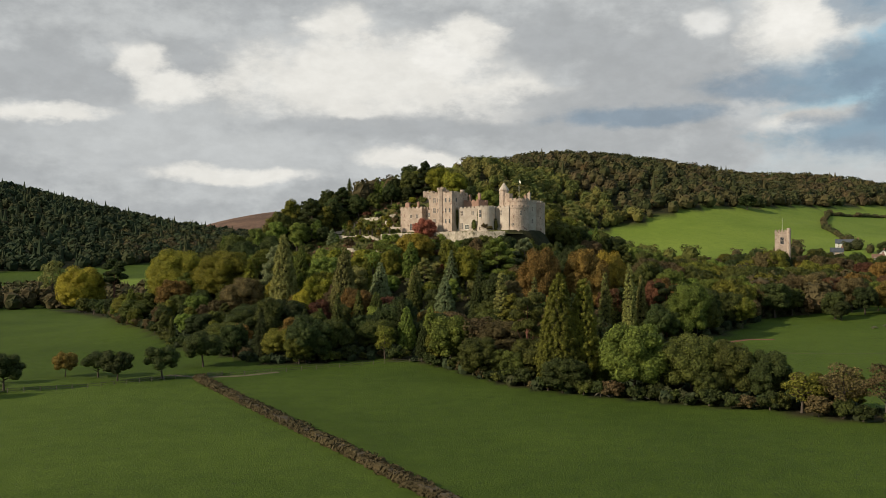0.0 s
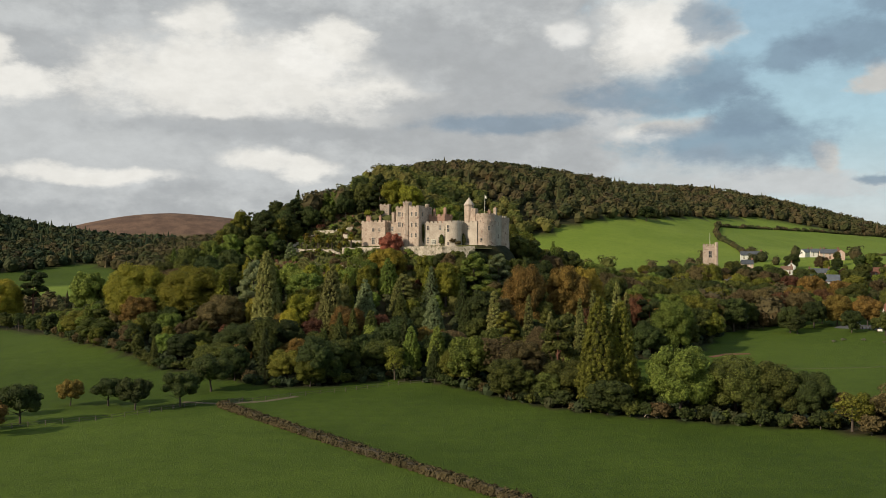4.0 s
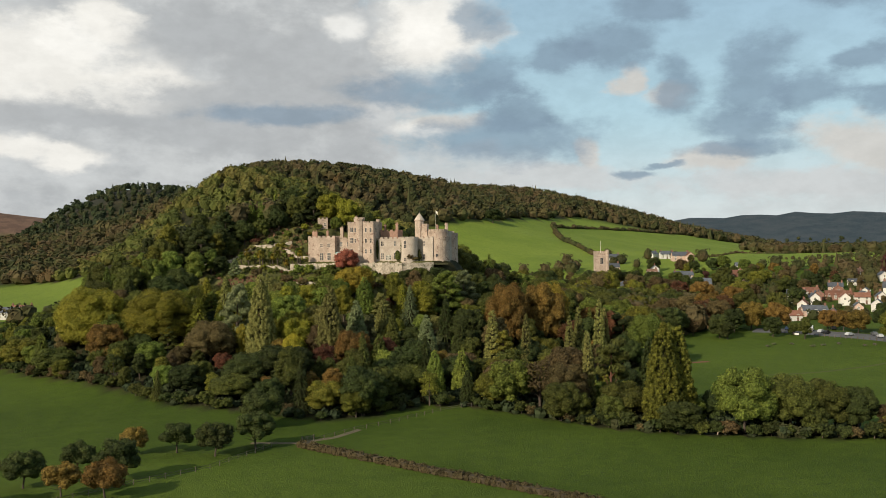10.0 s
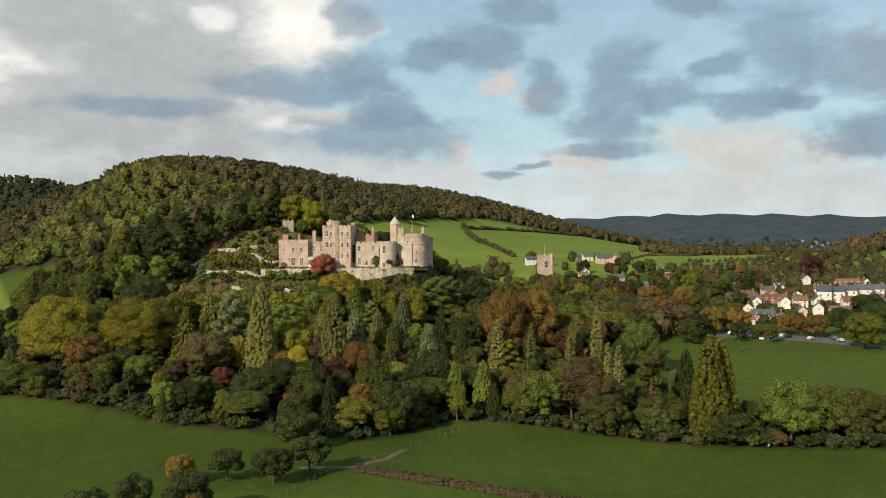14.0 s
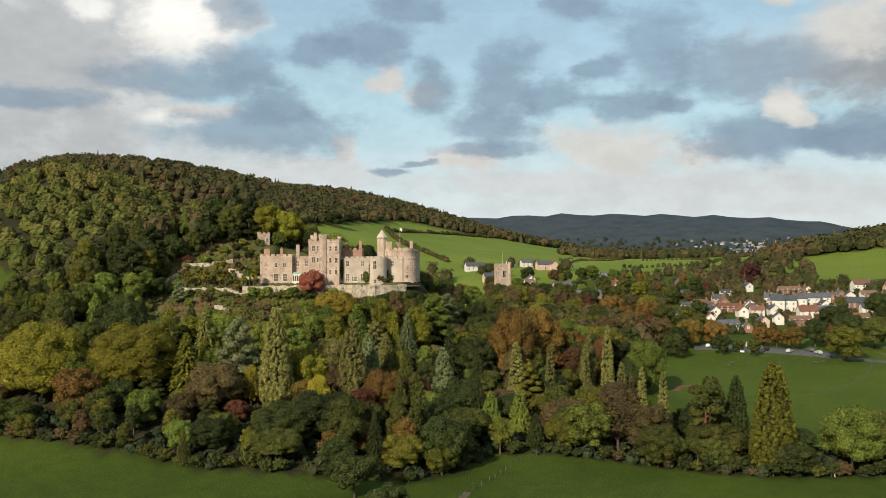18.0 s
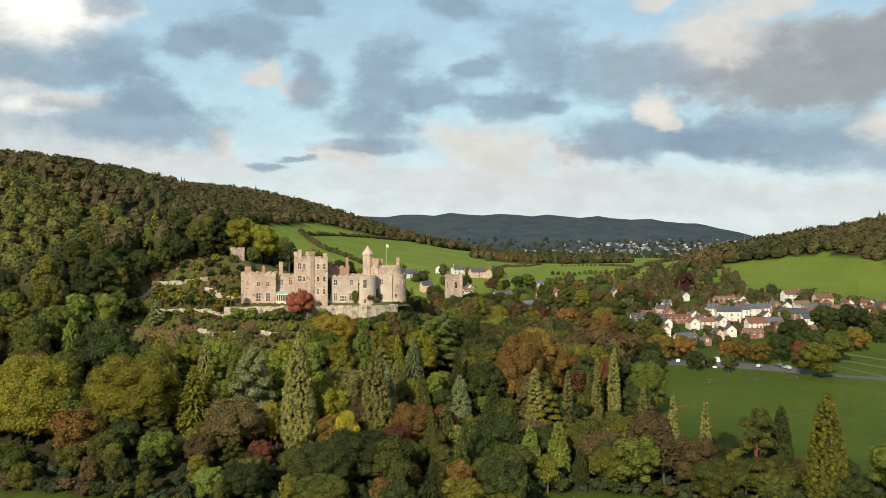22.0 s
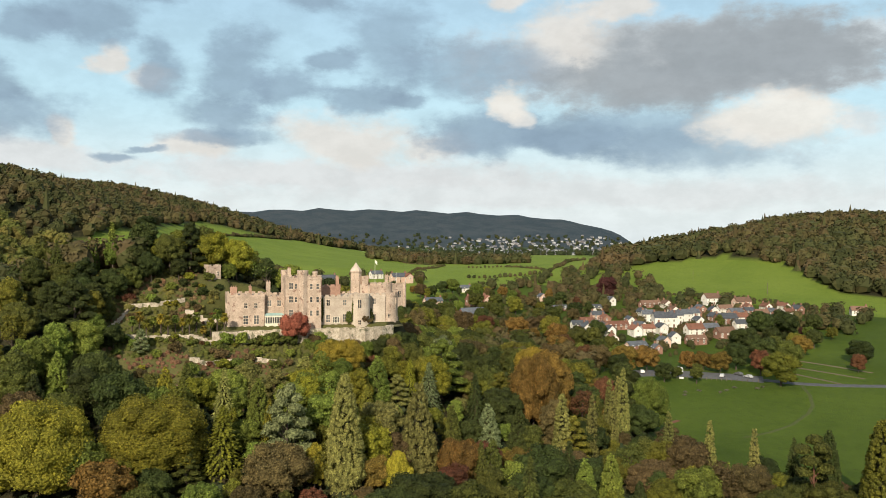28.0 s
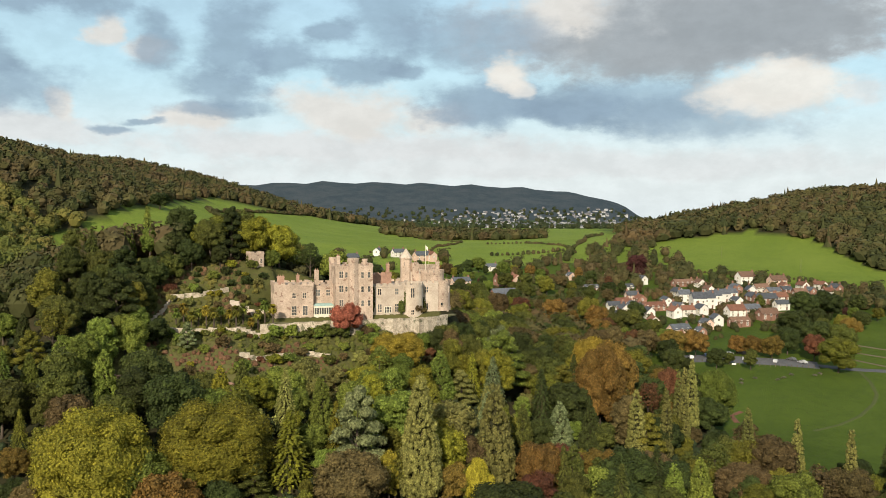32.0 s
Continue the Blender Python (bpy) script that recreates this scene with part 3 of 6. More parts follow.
def build_protos():
    for kind, H, W, low, lobes, n, size, count in (
        ("broadleaf_tree", 13, 12, 0.9, 30, 8000, 0.235, 4),
        ("fine_tree", 13, 12, 0.7, 42, 19000, 0.18, 5),
        ("plane_tree", 19, 20, 0.2, 80, 60000, 0.185, 2),
        ("tall_tree", 16, 9.0, 0.6, 32, 7500, 0.225, 4),
        ("park_tree", 6.6, 7.6, 1.5, 22, 4600, 0.15, 2),
        ("low_bush", 3.4, 4.6, 0.1, 12, 1200, 0.17, 3),
        ("thin_tree", 12, 8, 2.0, 16, 2600, 0.20, 3),
    ):
        made = []
        for k in range(count):
            rng = np.random.default_rng(sum(map(ord, kind)) + k)
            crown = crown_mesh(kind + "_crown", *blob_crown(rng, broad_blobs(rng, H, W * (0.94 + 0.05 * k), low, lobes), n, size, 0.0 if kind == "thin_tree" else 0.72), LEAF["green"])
            made.append((trunk_mesh(kind + "_trunk", rng, H * 0.8, H * 0.022 + 0.03, W * 0.3, 9 if kind == "thin_tree" else 5, BARK), crown, H, W))
        proto(kind, made)
    for kind, H, W, low, rows, power, lump, n, size, count in (
        ("redwood", 28.0, 11.0, 1.0, 26, 0.50, 1.0, 22000, 0.20, 3),
        ("cypress", 16.0, 8.0, 0.4, 17, 0.50, 0.85, 10000, 0.19, 3),
        ("poplar", 19.0, 4.4, 0.8, 17, 0.42, 0.66, 7000, 0.16, 3),
    ):
        made = []
        for k in range(count):
            rng = np.random.default_rng(sum(map(ord, kind)) + k)
            v, f, leaves = blob_crown(rng, spire_blobs(rng, H, W, low, rows, power, lump), n, size, 0.62)
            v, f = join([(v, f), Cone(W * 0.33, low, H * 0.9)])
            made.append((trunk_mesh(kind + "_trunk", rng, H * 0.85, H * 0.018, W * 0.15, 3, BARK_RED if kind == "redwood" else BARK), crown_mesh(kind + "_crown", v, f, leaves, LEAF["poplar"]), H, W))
        proto(kind, made)
    made = []
    for k in range(3):      # tiered conifer
        rng = np.random.default_rng(40 + k)
        H, W, pts, nrm, along = 17.0, 7.6, [], [], []
        for lev in range(30):
            t = lev / 30
            R = W * 0.5 * (1 - t) ** 0.85 * rng.uniform(0.78, 1.14) + 0.2
            arms = int(9 + 7 * (1 - t))
            for a in range(arms):
                ph = 2 * math.pi * (a + rng.uniform(-0.3, 0.3)) / arms + lev
                for q in np.linspace(0.3, 1.0, 9 if t < 0.6 else 5):
                    d = np.array((math.cos(ph), math.sin(ph), 0))
                    pts.append(d * R * q * rng.uniform(0.9, 1.1) + np.array((0, 0, 1.6 + (H - 1.6) * t - 0.35 * R * q * q)))
                    nrm.append(d * 0.55 + np.array((0, 0, 0.8)))
                    along.append(d + np.array((0, 0, -0.35)))
        v, f = leaf_quads(rng, np.array(pts), np.array(nrm), 0.24, 1.5, np.array(along))
        leaves = len(f)
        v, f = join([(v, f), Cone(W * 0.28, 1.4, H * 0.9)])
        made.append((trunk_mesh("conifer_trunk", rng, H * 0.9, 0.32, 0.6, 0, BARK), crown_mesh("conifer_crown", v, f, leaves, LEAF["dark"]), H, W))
    proto("conifer", made)
    made = []
    for k in range(2):      # scots pine with a bare red trunk
        rng = np.random.default_rng(90 + k)
        H, W = 15.0, 8.0
        blobs = [((math.cos(2.4 * j) * W * 0.28, math.sin(2.4 * j) * W * 0.28, 8.2 + j * 0.72), (W * 0.22, W * 0.22, 1.0)) for j in range(9)]
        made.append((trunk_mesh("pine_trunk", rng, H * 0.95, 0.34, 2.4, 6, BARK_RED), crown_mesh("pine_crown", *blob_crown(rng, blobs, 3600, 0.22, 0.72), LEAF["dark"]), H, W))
    proto("pine_tree", made)
    made = []
    for k in range(2):      # broad dark cedar with level tiers
        rng = np.random.default_rng(110 + k)
        H, W = 17.0, 13.0
        blobs = []
        for j in range(26):
            t = j / 26
            R = W * 0.42 * (1 - t) ** 0.6
            blobs.append(((math.cos(2.4 * j) * R, math.sin(2.4 * j) * R, 2.2 + (H - 3) * t), (W * 0.20 * (1.1 - 0.6 * t), W * 0.20 * (1.1 - 0.6 * t), 1.05)))
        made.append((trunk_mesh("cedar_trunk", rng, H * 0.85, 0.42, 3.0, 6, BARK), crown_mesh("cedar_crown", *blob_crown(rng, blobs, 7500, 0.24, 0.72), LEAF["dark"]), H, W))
    proto("cedar", made)


def Cone(r, z0, z1, k=9):
    v = [(r * math.cos(2 * math.pi * a / k), r * math.sin(2 * math.pi * a / k), z0) for a in range(k)] + [(0, 0, z1), (0, 0, z0)]
    return v, [(a, (a + 1) % k, k) for a in range(k)] + [((a + 1) % k, a, k + 1) for a in range(k)]


WORDS = {"scarlet": "bright rusty red", "dark": "dark green", "green": "green", "bright": "fresh green", "olive": "yellow-green", "lime": "yellowish green", "gold": "yellow-gold", "yellow": "golden yellow", "orange": "orange-brown", "rust": "rusty red", "brown": "brown thinning", "blue": "blue-green", "poplar": "pale olive", "maroon": "dark purple-red"}
tree_rng = random.Random(5)
PLACED = []


def tree(kind, x, y, h, tint, where="on the wooded castle hill", wide=1.0, width=None, variant=None, group="", z=None):
    """A tree h metres high at a place on the ground."""
    opts = PROTO[kind]
    trunk, crown, H, W = opts[tree_rng.randrange(len(opts)) if variant is None else variant % len(opts)]
    s = h / H
    wide = width / (W * s) if width else wide
    m = Matrix.LocRotScale((x, y, hz(x, y) - 0.1 if z is None else z), Euler((0, 0, tree_rng.uniform(0, 6.28))), (s * wide, s * wide, s))
    if kind in ("broadleaf_tree", "fine_tree"):
        kind = "autumn_tree" if tint in ("orange", "rust", "brown", "scarlet", "maroon", "yellow") else "evergreen_oak" if tint == "dark" else "broadleaf_tree"
    words = kind.replace("_", " ")
    t = thing(kind, m, f"{WORDS[tint]} {words} {where}", "bush" if "bush" in kind else "tree", group)
    put_part("trunk", trunk, t)
    c = put_part("crown", crown, t)
    c.material_slots[0].link = "OBJECT"
    c.material_slots[0].material = LEAF[tint]
    PLACED.append((x, y, W * s * wide * 0.5))
    return t


build_protos()


def far_templates(n=130, size=0.072):
    out = []
    for k in range(5):
        rng = np.random.default_rng(200 + k)
        if k < 4:
            blobs = [((0, 0, 0.5), (0.40, 0.40, 0.42))] + [((math.cos(2.4 * j) * 0.3, math.sin(2.4 * j) * 0.3, 0.45 + 0.28 * math.sin(j * 1.7)), (0.24, 0.24, 0.2)) for j in range(4)]
            v, f, _ = blob_crown(rng, blobs, n, size, 0.0)
            b, g = ball((0, 0, 0.42), np.array((0.42, 0.42, 0.46)), 4, 7)
            b = np.array(b) + rng.normal(0, 0.035, (len(b), 3))
            out.append(join([(v, f), (b, g)]))
        else:
            out.append(join([Cone(0.22, 0.0, 1.25, 6), Cone(0.30, -0.1, 0.8, 6)]))
    return out


FAR, LOW = far_templates(), far_templates(44, 0.12)


def near_templates():
    out = []
    for k in range(5):
        rng = np.random.default_rng(230 + k)
        blobs = [((0, 0, 0.5), (0.38, 0.38, 0.40))] + [((math.cos(2.4 * j) * 0.3, math.sin(2.4 * j) * 0.3, 0.5 + 0.32 * math.sin(j * 1.7)), (0.22, 0.22, 0.18)) for j in range(7)]
        v, f, _ = blob_crown(rng, blobs, 330, 0.052, 0.0)
        b, g = ball((0, 0, 0.46), np.array((0.40, 0.40, 0.46)), 4, 7)
        out.append(join([(v, f), (b, g)]))
    return out


FINE = near_templates()


def far_wood(name, pts, label, mat, hmin=9, hmax=15, conifers=0.08, category="woodland", seed=0, templates=None):
    """Many small trees in one mesh, for woods that stay far off."""
    rng = np.random.default_rng(300 + seed)
    verts, faces, o = [], [], 0
    pts = np.asarray(pts, float)
    zs = height(pts[:, 0], pts[:, 1])
    for (x, y), z in zip(pts, zs):
        v, f = FAR[4] if rng.random() < conifers else (templates or FAR)[rng.integers(4)]
        h = rng.uniform(hmin, hmax)
        a, w = rng.uniform(0, 6.28), h * rng.uniform(0.85, 1.2)
        c, s = math.cos(a), math.sin(a)
        q = np.stack([(v[:, 0] * c - v[:, 1] * s) * w + x, (v[:, 0] * s + v[:, 1] * c) * w + y, v[:, 2] * h + z - 0.5], 1)
        verts.append(q)
        faces += [b + o for b in f]
        o += len(q)
    me = mesh_from(name, np.concatenate(verts), faces, mat)
    return tagged(new(name, me), label, category, kind="stuff")


def scatter(x0, x1, y0, y1, step, keep, seed=0):
    rng = np.random.default_rng(seed)
    gx, gy = np.meshgrid(np.arange(x0, x1, step), np.arange(y0, y1, step))
    gx = gx + rng.uniform(-0.45, 0.45, gx.shape) * step
    gy = gy + rng.uniform(-0.45, 0.45, gy.shape) * step
    k = keep(gx, gy)
    return np.stack([gx[k], gy[k]], 1)


def wood_material(name, colours):
    """Far foliage: tints that change from tree to tree by place, and from clump to clump."""
    m = bpy.data.materials.new(name)
    m.use_nodes = True
    n = Nodes(m.node_tree)
    geo = n.add("ShaderNodeNewGeometry")
    cell = n.add("ShaderNodeTexVoronoi", None, Vector=geo.outputs["Position"], Scale=0.075)
    k = n.add("ShaderNodeSeparateColor", None, Color=cell.outputs["Color"]).outputs[0]
    big = n.noise(geo.outputs["Position"], 0.011, 3.0, 0.6)
    k = n.math("ADD", n.math("MULTIPLY", k, 0.6), n.math("MULTIPLY", n.ramp(big, 0.3, 0.7), 0.4))
    r = n.add("ShaderNodeValToRGB", None, Fac=k)
    els = r.color_ramp.elements
    while len(els) < len(colours):
        els.new(0.5)
    for e, (p, c) in zip(els, colours):
        e.position, e.color = p, (*c, 1)
    val = n.ramp(geo.outputs["Random Per Island"], 0.0, 1.0, 0.78, 1.22)
    hsv = n.add("ShaderNodeHueSaturation", None, Color=r.outputs[0], Value=val)
    bsdf = n.add("ShaderNodeBsdfPrincipled", None, Roughness=0.85)
    n.put(bsdf, "Base Color", hsv.outputs[0])
    n.put(bsdf, "Specular IOR Level", 0.15)
    n.add("ShaderNodeOutputMaterial", None, Surface=bsdf.outputs[0])
    return m


# mixed wood tints are lowered: cloud shade on the ridge is put into them
WOOD_MIX = wood_material("far_wood_mixed", ((0.0, (0.030, 0.037, 0.013)), (0.35, (0.048, 0.052, 0.018)), (0.6, (0.072, 0.062, 0.024)), (0.85, (0.078, 0.058, 0.028)), (1.0, (0.105, 0.068, 0.026))))
WOOD_DARK = wood_material("far_wood_dark", ((0.0, (0.018, 0.028, 0.014)), (0.5, (0.032, 0.044, 0.018)), (1.0, (0.060, 0.056, 0.022))))
WOOD_HEDGE = wood_material("brown_hedge", ((0.0, (0.040, 0.034, 0.015)), (0.5, (0.066, 0.050, 0.023)), (1.0, (0.085, 0.066, 0.028))))
WOOD_BRACKEN = wood_material("bracken", ((0.0, (0.10, 0.055, 0.032)), (0.55, (0.16, 0.088, 0.05)), (0.85, (0.13, 0.10, 0.045)), (1.0, (0.08, 0.10, 0.03))))
# yellow-green foliage, raised so that sunlight on it is part of the colour
WOOD_LIT_GOLD = wood_material("far_wood_lit_gold", ((0.0, (0.052, 0.068, 0.016)), (0.5, (0.098, 0.106, 0.024)), (1.0, (0.145, 0.115, 0.032))))


def ridge_keep(x, y):
    s, p = ridge(x, y)
    return (wooded(x, y) > 0.5) & (s > -430) & (s < 1120) & (p < 520) & (p > np.where(s < -60, -420, -60)) & (y > 660)


def build_far_woods():
    pts = scatter(-420, 1250, 640, 1750, 11.5, ridge_keep, 1)
    s, p = ridge(pts[:, 0], pts[:, 1])
    # west flank takes the brighter wood colour that stands in for sun
    gold = (s < -60) & (p > 90)
    far_wood("ridge_wood", pts[~gold], "mixed autumn wood over the long hill ridge", WOOD_MIX, 8, 16, 0.06, seed=1)
    far_wood("hillside_wood", pts[gold], "yellow-green wood on the hill flank with sunlight put into its colour", WOOD_LIT_GOLD, 9, 14, 0.02, seed=2, templates=FINE)
    pts = scatter(-1150, -200, 780, 1640, 15.5, lambda x, y: (((x + 800) / 570) ** 2 + ((y - 1330) / 520) ** 2) < 1, 3)
    far_wood("west_wood", pts, "dark wood on the hill to the west", WOOD_DARK, 11, 18, 0.25, seed=3, templates=LOW)
    pts = scatter(470, 1320, -80, 810, 11.0, lambda x, y: inside(EAST_WOOD, x, y) & (x - y * 0.7 < 760), 4)
    far_wood("east_wood", pts, "mixed green and gold wood on the east hill", WOOD_MIX, 11, 17, 0.03, seed=4)
    pts = scatter(-400, 1240, 1400, 2790, 24, lambda x, y: ((((x - 420) / 800) ** 2 + ((y - 2080) / 700) ** 2) < 1) & (y < 2250 + 0 * x) | ((((x + 60) / 300) ** 2 + ((y - 2560) / 320) ** 2) < 1), 5)
    far_wood("north_wood", pts, "dark wood on the hill behind the ridge", WOOD_DARK, 12, 20, 0.2, seed=5, templates=LOW)


build_far_woods()

# ---- castle ----
STONE = material("red_sandstone", (0.52, 0.405, 0.318), (0.30, 0.235, 0.18), 0.92, 0.30, 2.4, 0.9, 0.5, 0.06, speck=((0.20, 0.12, 0.09), 0.9, 0.60))
STONE_PALE = material("pale_sandstone", (0.53, 0.455, 0.37), (0.35, 0.285, 0.225), 0.92, 0.30, 2.6, 0.9, 0.5, 0.06)
STONE_RED = material("red_wall_stone", (0.39, 0.245, 0.175), (0.26, 0.155, 0.115), 0.92, 0.5, 3.0, 0.9, 0.5, 0.08)
RUBBLE = material("rubble_stone", (0.56, 0.485, 0.38), (0.25, 0.21, 0.155), 0.95, 1.1, 4.0, 1.1, 0.8, 0.16, speck=((0.07, 0.075, 0.035), 0.55, 0.56))
DRESSED = material("dressed_stone", (0.58, 0.48, 0.38), (0.46, 0.36, 0.28), 0.85, 0.8, 5.0, 1.0, 0.2)
LEAD = material("lead_roof", (0.20, 0.20, 0.20), (0.13, 0.13, 0.135), 0.6, 0.5, 4.0)
CREAM_PAINT = material("cream_paint", (0.74, 0.70, 0.58), (0.62, 0.58, 0.47), 0.6, 0.8, 6.0)
COPPER = material("verdigris", (0.30, 0.42, 0.38), (0.20, 0.29, 0.27), 0.7, 0.6, 5.0)


def glass_material():
    m = bpy.data.materials.new("window_glass")
    m.use_nodes = True
    n = Nodes(m.node_tree)
    b = n.add("ShaderNodeBsdfPrincipled", None, Roughness=0.08)
    rnd = n.add("ShaderNodeObjectInfo").outputs["Random"]
    n.put(b, "Base Color", n.mix(rnd, (0.015, 0.018, 0.022, 1), (0.16, 0.16, 0.15, 1)))
    n.add("ShaderNodeOutputMaterial", None, Surface=b.outputs[0])
    return m


GLASS = glass_material()


def cpt(u, v):
    return CASTLE_O[0] + u * CD[0] + v * CN[0], CASTLE_O[1] + u * CD[1] + v * CN[1]


CASTLE_TURN = math.degrees(math.atan2(CD[1], CD[0]))
castle = thing("castle", pose(CASTLE_O[0], CASTLE_O[1], 42.5, 0, 0, CASTLE_TURN), "pink sandstone castle with battlements, towers and tall chimneys on a hill", "castle")
MERLON = {}


def merlon(parent, x, y, z, ang, w=1.25, h=0.55, t=0.45, mat=None):
    key = (w, h, t, (mat or STONE).name)
    if key not in MERLON:
        g = Geo()
        g.box(-w / 2, -t / 2, 0, w / 2, t / 2, h)
        g.box(-w / 2 - 0.06, -t / 2 - 0.06, h, w / 2 + 0.06, t / 2 + 0.06, h + 0.12)
        MERLON[key] = g.mesh("merlon", mat or STONE)
    put_part("merlon", MERLON[key], parent, "", pose(x, y, z, 0, 0, ang))


def crenels(parent, p, q, z, w=1.25, gap=0.55, h=0.55, mat=None):
    d = math.dist(p, q)
    n = max(2, int((d + gap) / (w + gap)))
    ang = math.degrees(math.atan2(q[1] - p[1], q[0] - p[0]))
    for k in range(n):
        t = (w / 2 + k * (d - w) / (n - 1)) / d
        merlon(parent, p[0] + (q[0] - p[0]) * t, p[1] + (q[1] - p[1]) * t, z, ang, w, h, mat=mat)


WINDOWS = {}


def lattice(xs, zs, y0, y1):
    """A pierced frame in one piece: bars in the even columns and rows, openings between them."""
    g, nx, nz = Geo(), len(xs), len(zs)
    g.v = [(x, y, z) for y in (y0, y1) for z in zs for x in xs]
    solid = lambda i, j: 0 <= i < nx - 1 and 0 <= j < nz - 1 and (i % 2 == 0 or j % 2 == 0)
    at = lambda i, j, k: k * nx * nz + j * nx + i
    for i in range(nx - 1):
        for j in range(nz - 1):
            if not solid(i, j):
                continue
            g.f += [(at(i, j, 0), at(i + 1, j, 0), at(i + 1, j + 1, 0), at(i, j + 1, 0)), (at(i, j + 1, 1), at(i + 1, j + 1, 1), at(i + 1, j, 1), at(i, j, 1))]
            for di, dj, p, q in ((-1, 0, (i, j), (i, j + 1)), (1, 0, (i + 1, j + 1), (i + 1, j)), (0, -1, (i + 1, j), (i, j)), (0, 1, (i, j + 1), (i + 1, j + 1))):
                if not solid(i + di, j + dj):
                    g.f.append((at(*p, 0), at(*q, 0), at(*q, 1), at(*p, 1)))
    return g


def window(parent, x, y, z, ang, w=1.1, h=1.9, lights=2, rows=2, mat=None, name="window"):
    """A framed window on a wall; its outer face looks along local -y."""
    key = (w, h, lights, rows, (mat or DRESSED).name)
    if key not in WINDOWS:
        b, hb = 0.14, 0.05
        xs = [-w / 2 - b, -w / 2] + [c for k in range(1, lights) for c in (-w / 2 + w * k / lights - hb, -w / 2 + w * k / lights + hb)] + [w / 2, w / 2 + b]
        zs = [-b - 0.06, 0] + [c for k in range(1, rows) for c in (h * k / rows - hb, h * k / rows + hb)] + [h, h + b]
        f = lattice(xs, zs, -0.10, 0.12)
        WINDOWS[key] = f.mesh("window_frame", mat or DRESSED), Geo().box(-w / 2, -0.03, 0, w / 2, 0.08, h).mesh("pane", GLASS)
    fr, pane = WINDOWS[key]
    win = put_part(name, fr, parent, "", pose(x, y, z, 0, 0, ang))
    put_part("pane", pane, win, "dark reflecting glass")
    return win


def mass(name, u0, v0, u1, v1, h, z0=-1.5, mat=None, cren=True, sides="fbrl", band=True):
    """A square block of the castle with a string course and a parapet."""
    mat = mat or STONE
    g = Geo().box(u0, v0, z0, u1, v1, h - 0.85 if cren else h)
    if cren:
        g.box(u0 - 0.12, v0 - 0.12, h - 1.15, u1 + 0.12, v1 + 0.12, h - 0.55)
    ob = put_part(name, g.mesh(name, mat), castle)
    if cren:
        runs = {"f": ((u0, v0 + 0.2), (u1, v0 + 0.2)), "b": ((u0, v1 - 0.2), (u1, v1 - 0.2)), "l": ((u0 + 0.2, v0), (u0 + 0.2, v1)), "r": ((u1 - 0.2, v0), (u1 - 0.2, v1))}
        for s in sides:
            crenels(castle, *runs[s], h - 0.55, mat=mat)
    return ob


def drum(name, u, v, r, h, z0=-1.5, k=28, cren=True, mat=None):
    g = Geo().prism(ring(u, v, r * 1.05, k), z0, 1.4).prism(ring(u, v, r, k), 1.4, h - 0.9)
    g.prism(ring(u, v, r + 0.15, k), h - 1.2, h - 0.55)
    ob = put_part(name, g.mesh(name, mat or STONE), castle)
    if cren:
        n = max(6, int(2 * math.pi * r / 1.8))
        for a in range(n):
            t = 2 * math.pi * a / n
            merlon(castle, u + (r - 0.2) * math.cos(t), v + (r - 0.2) * math.sin(t), h - 0.55, math.degrees(t) + 90, mat=mat)
    return ob


def stack(u, v, z0, z1, w=0.9, d=0.9, pots=2, mat=None):
    g = Geo().box(u - w / 2, v - d / 2, z0, u + w / 2, v + d / 2, z1)
    g.box(u - w / 2 - 0.1, v - d / 2 - 0.1, z1 - 0.45, u + w / 2 + 0.1, v + d / 2 + 0.1, z1 - 0.15)
    ob = put_part("chimney", g.mesh("chimney", mat or STONE_RED), castle)
    for k in range(pots):
        x = u - w / 2 + w * (k + 0.5) / pots
        put_part("chimney_pot", Geo().prism(ring(x, v, 0.17, 8), z1, z1 + 0.5, 0.8).mesh("chimney_pot", STONE_RED), ob)


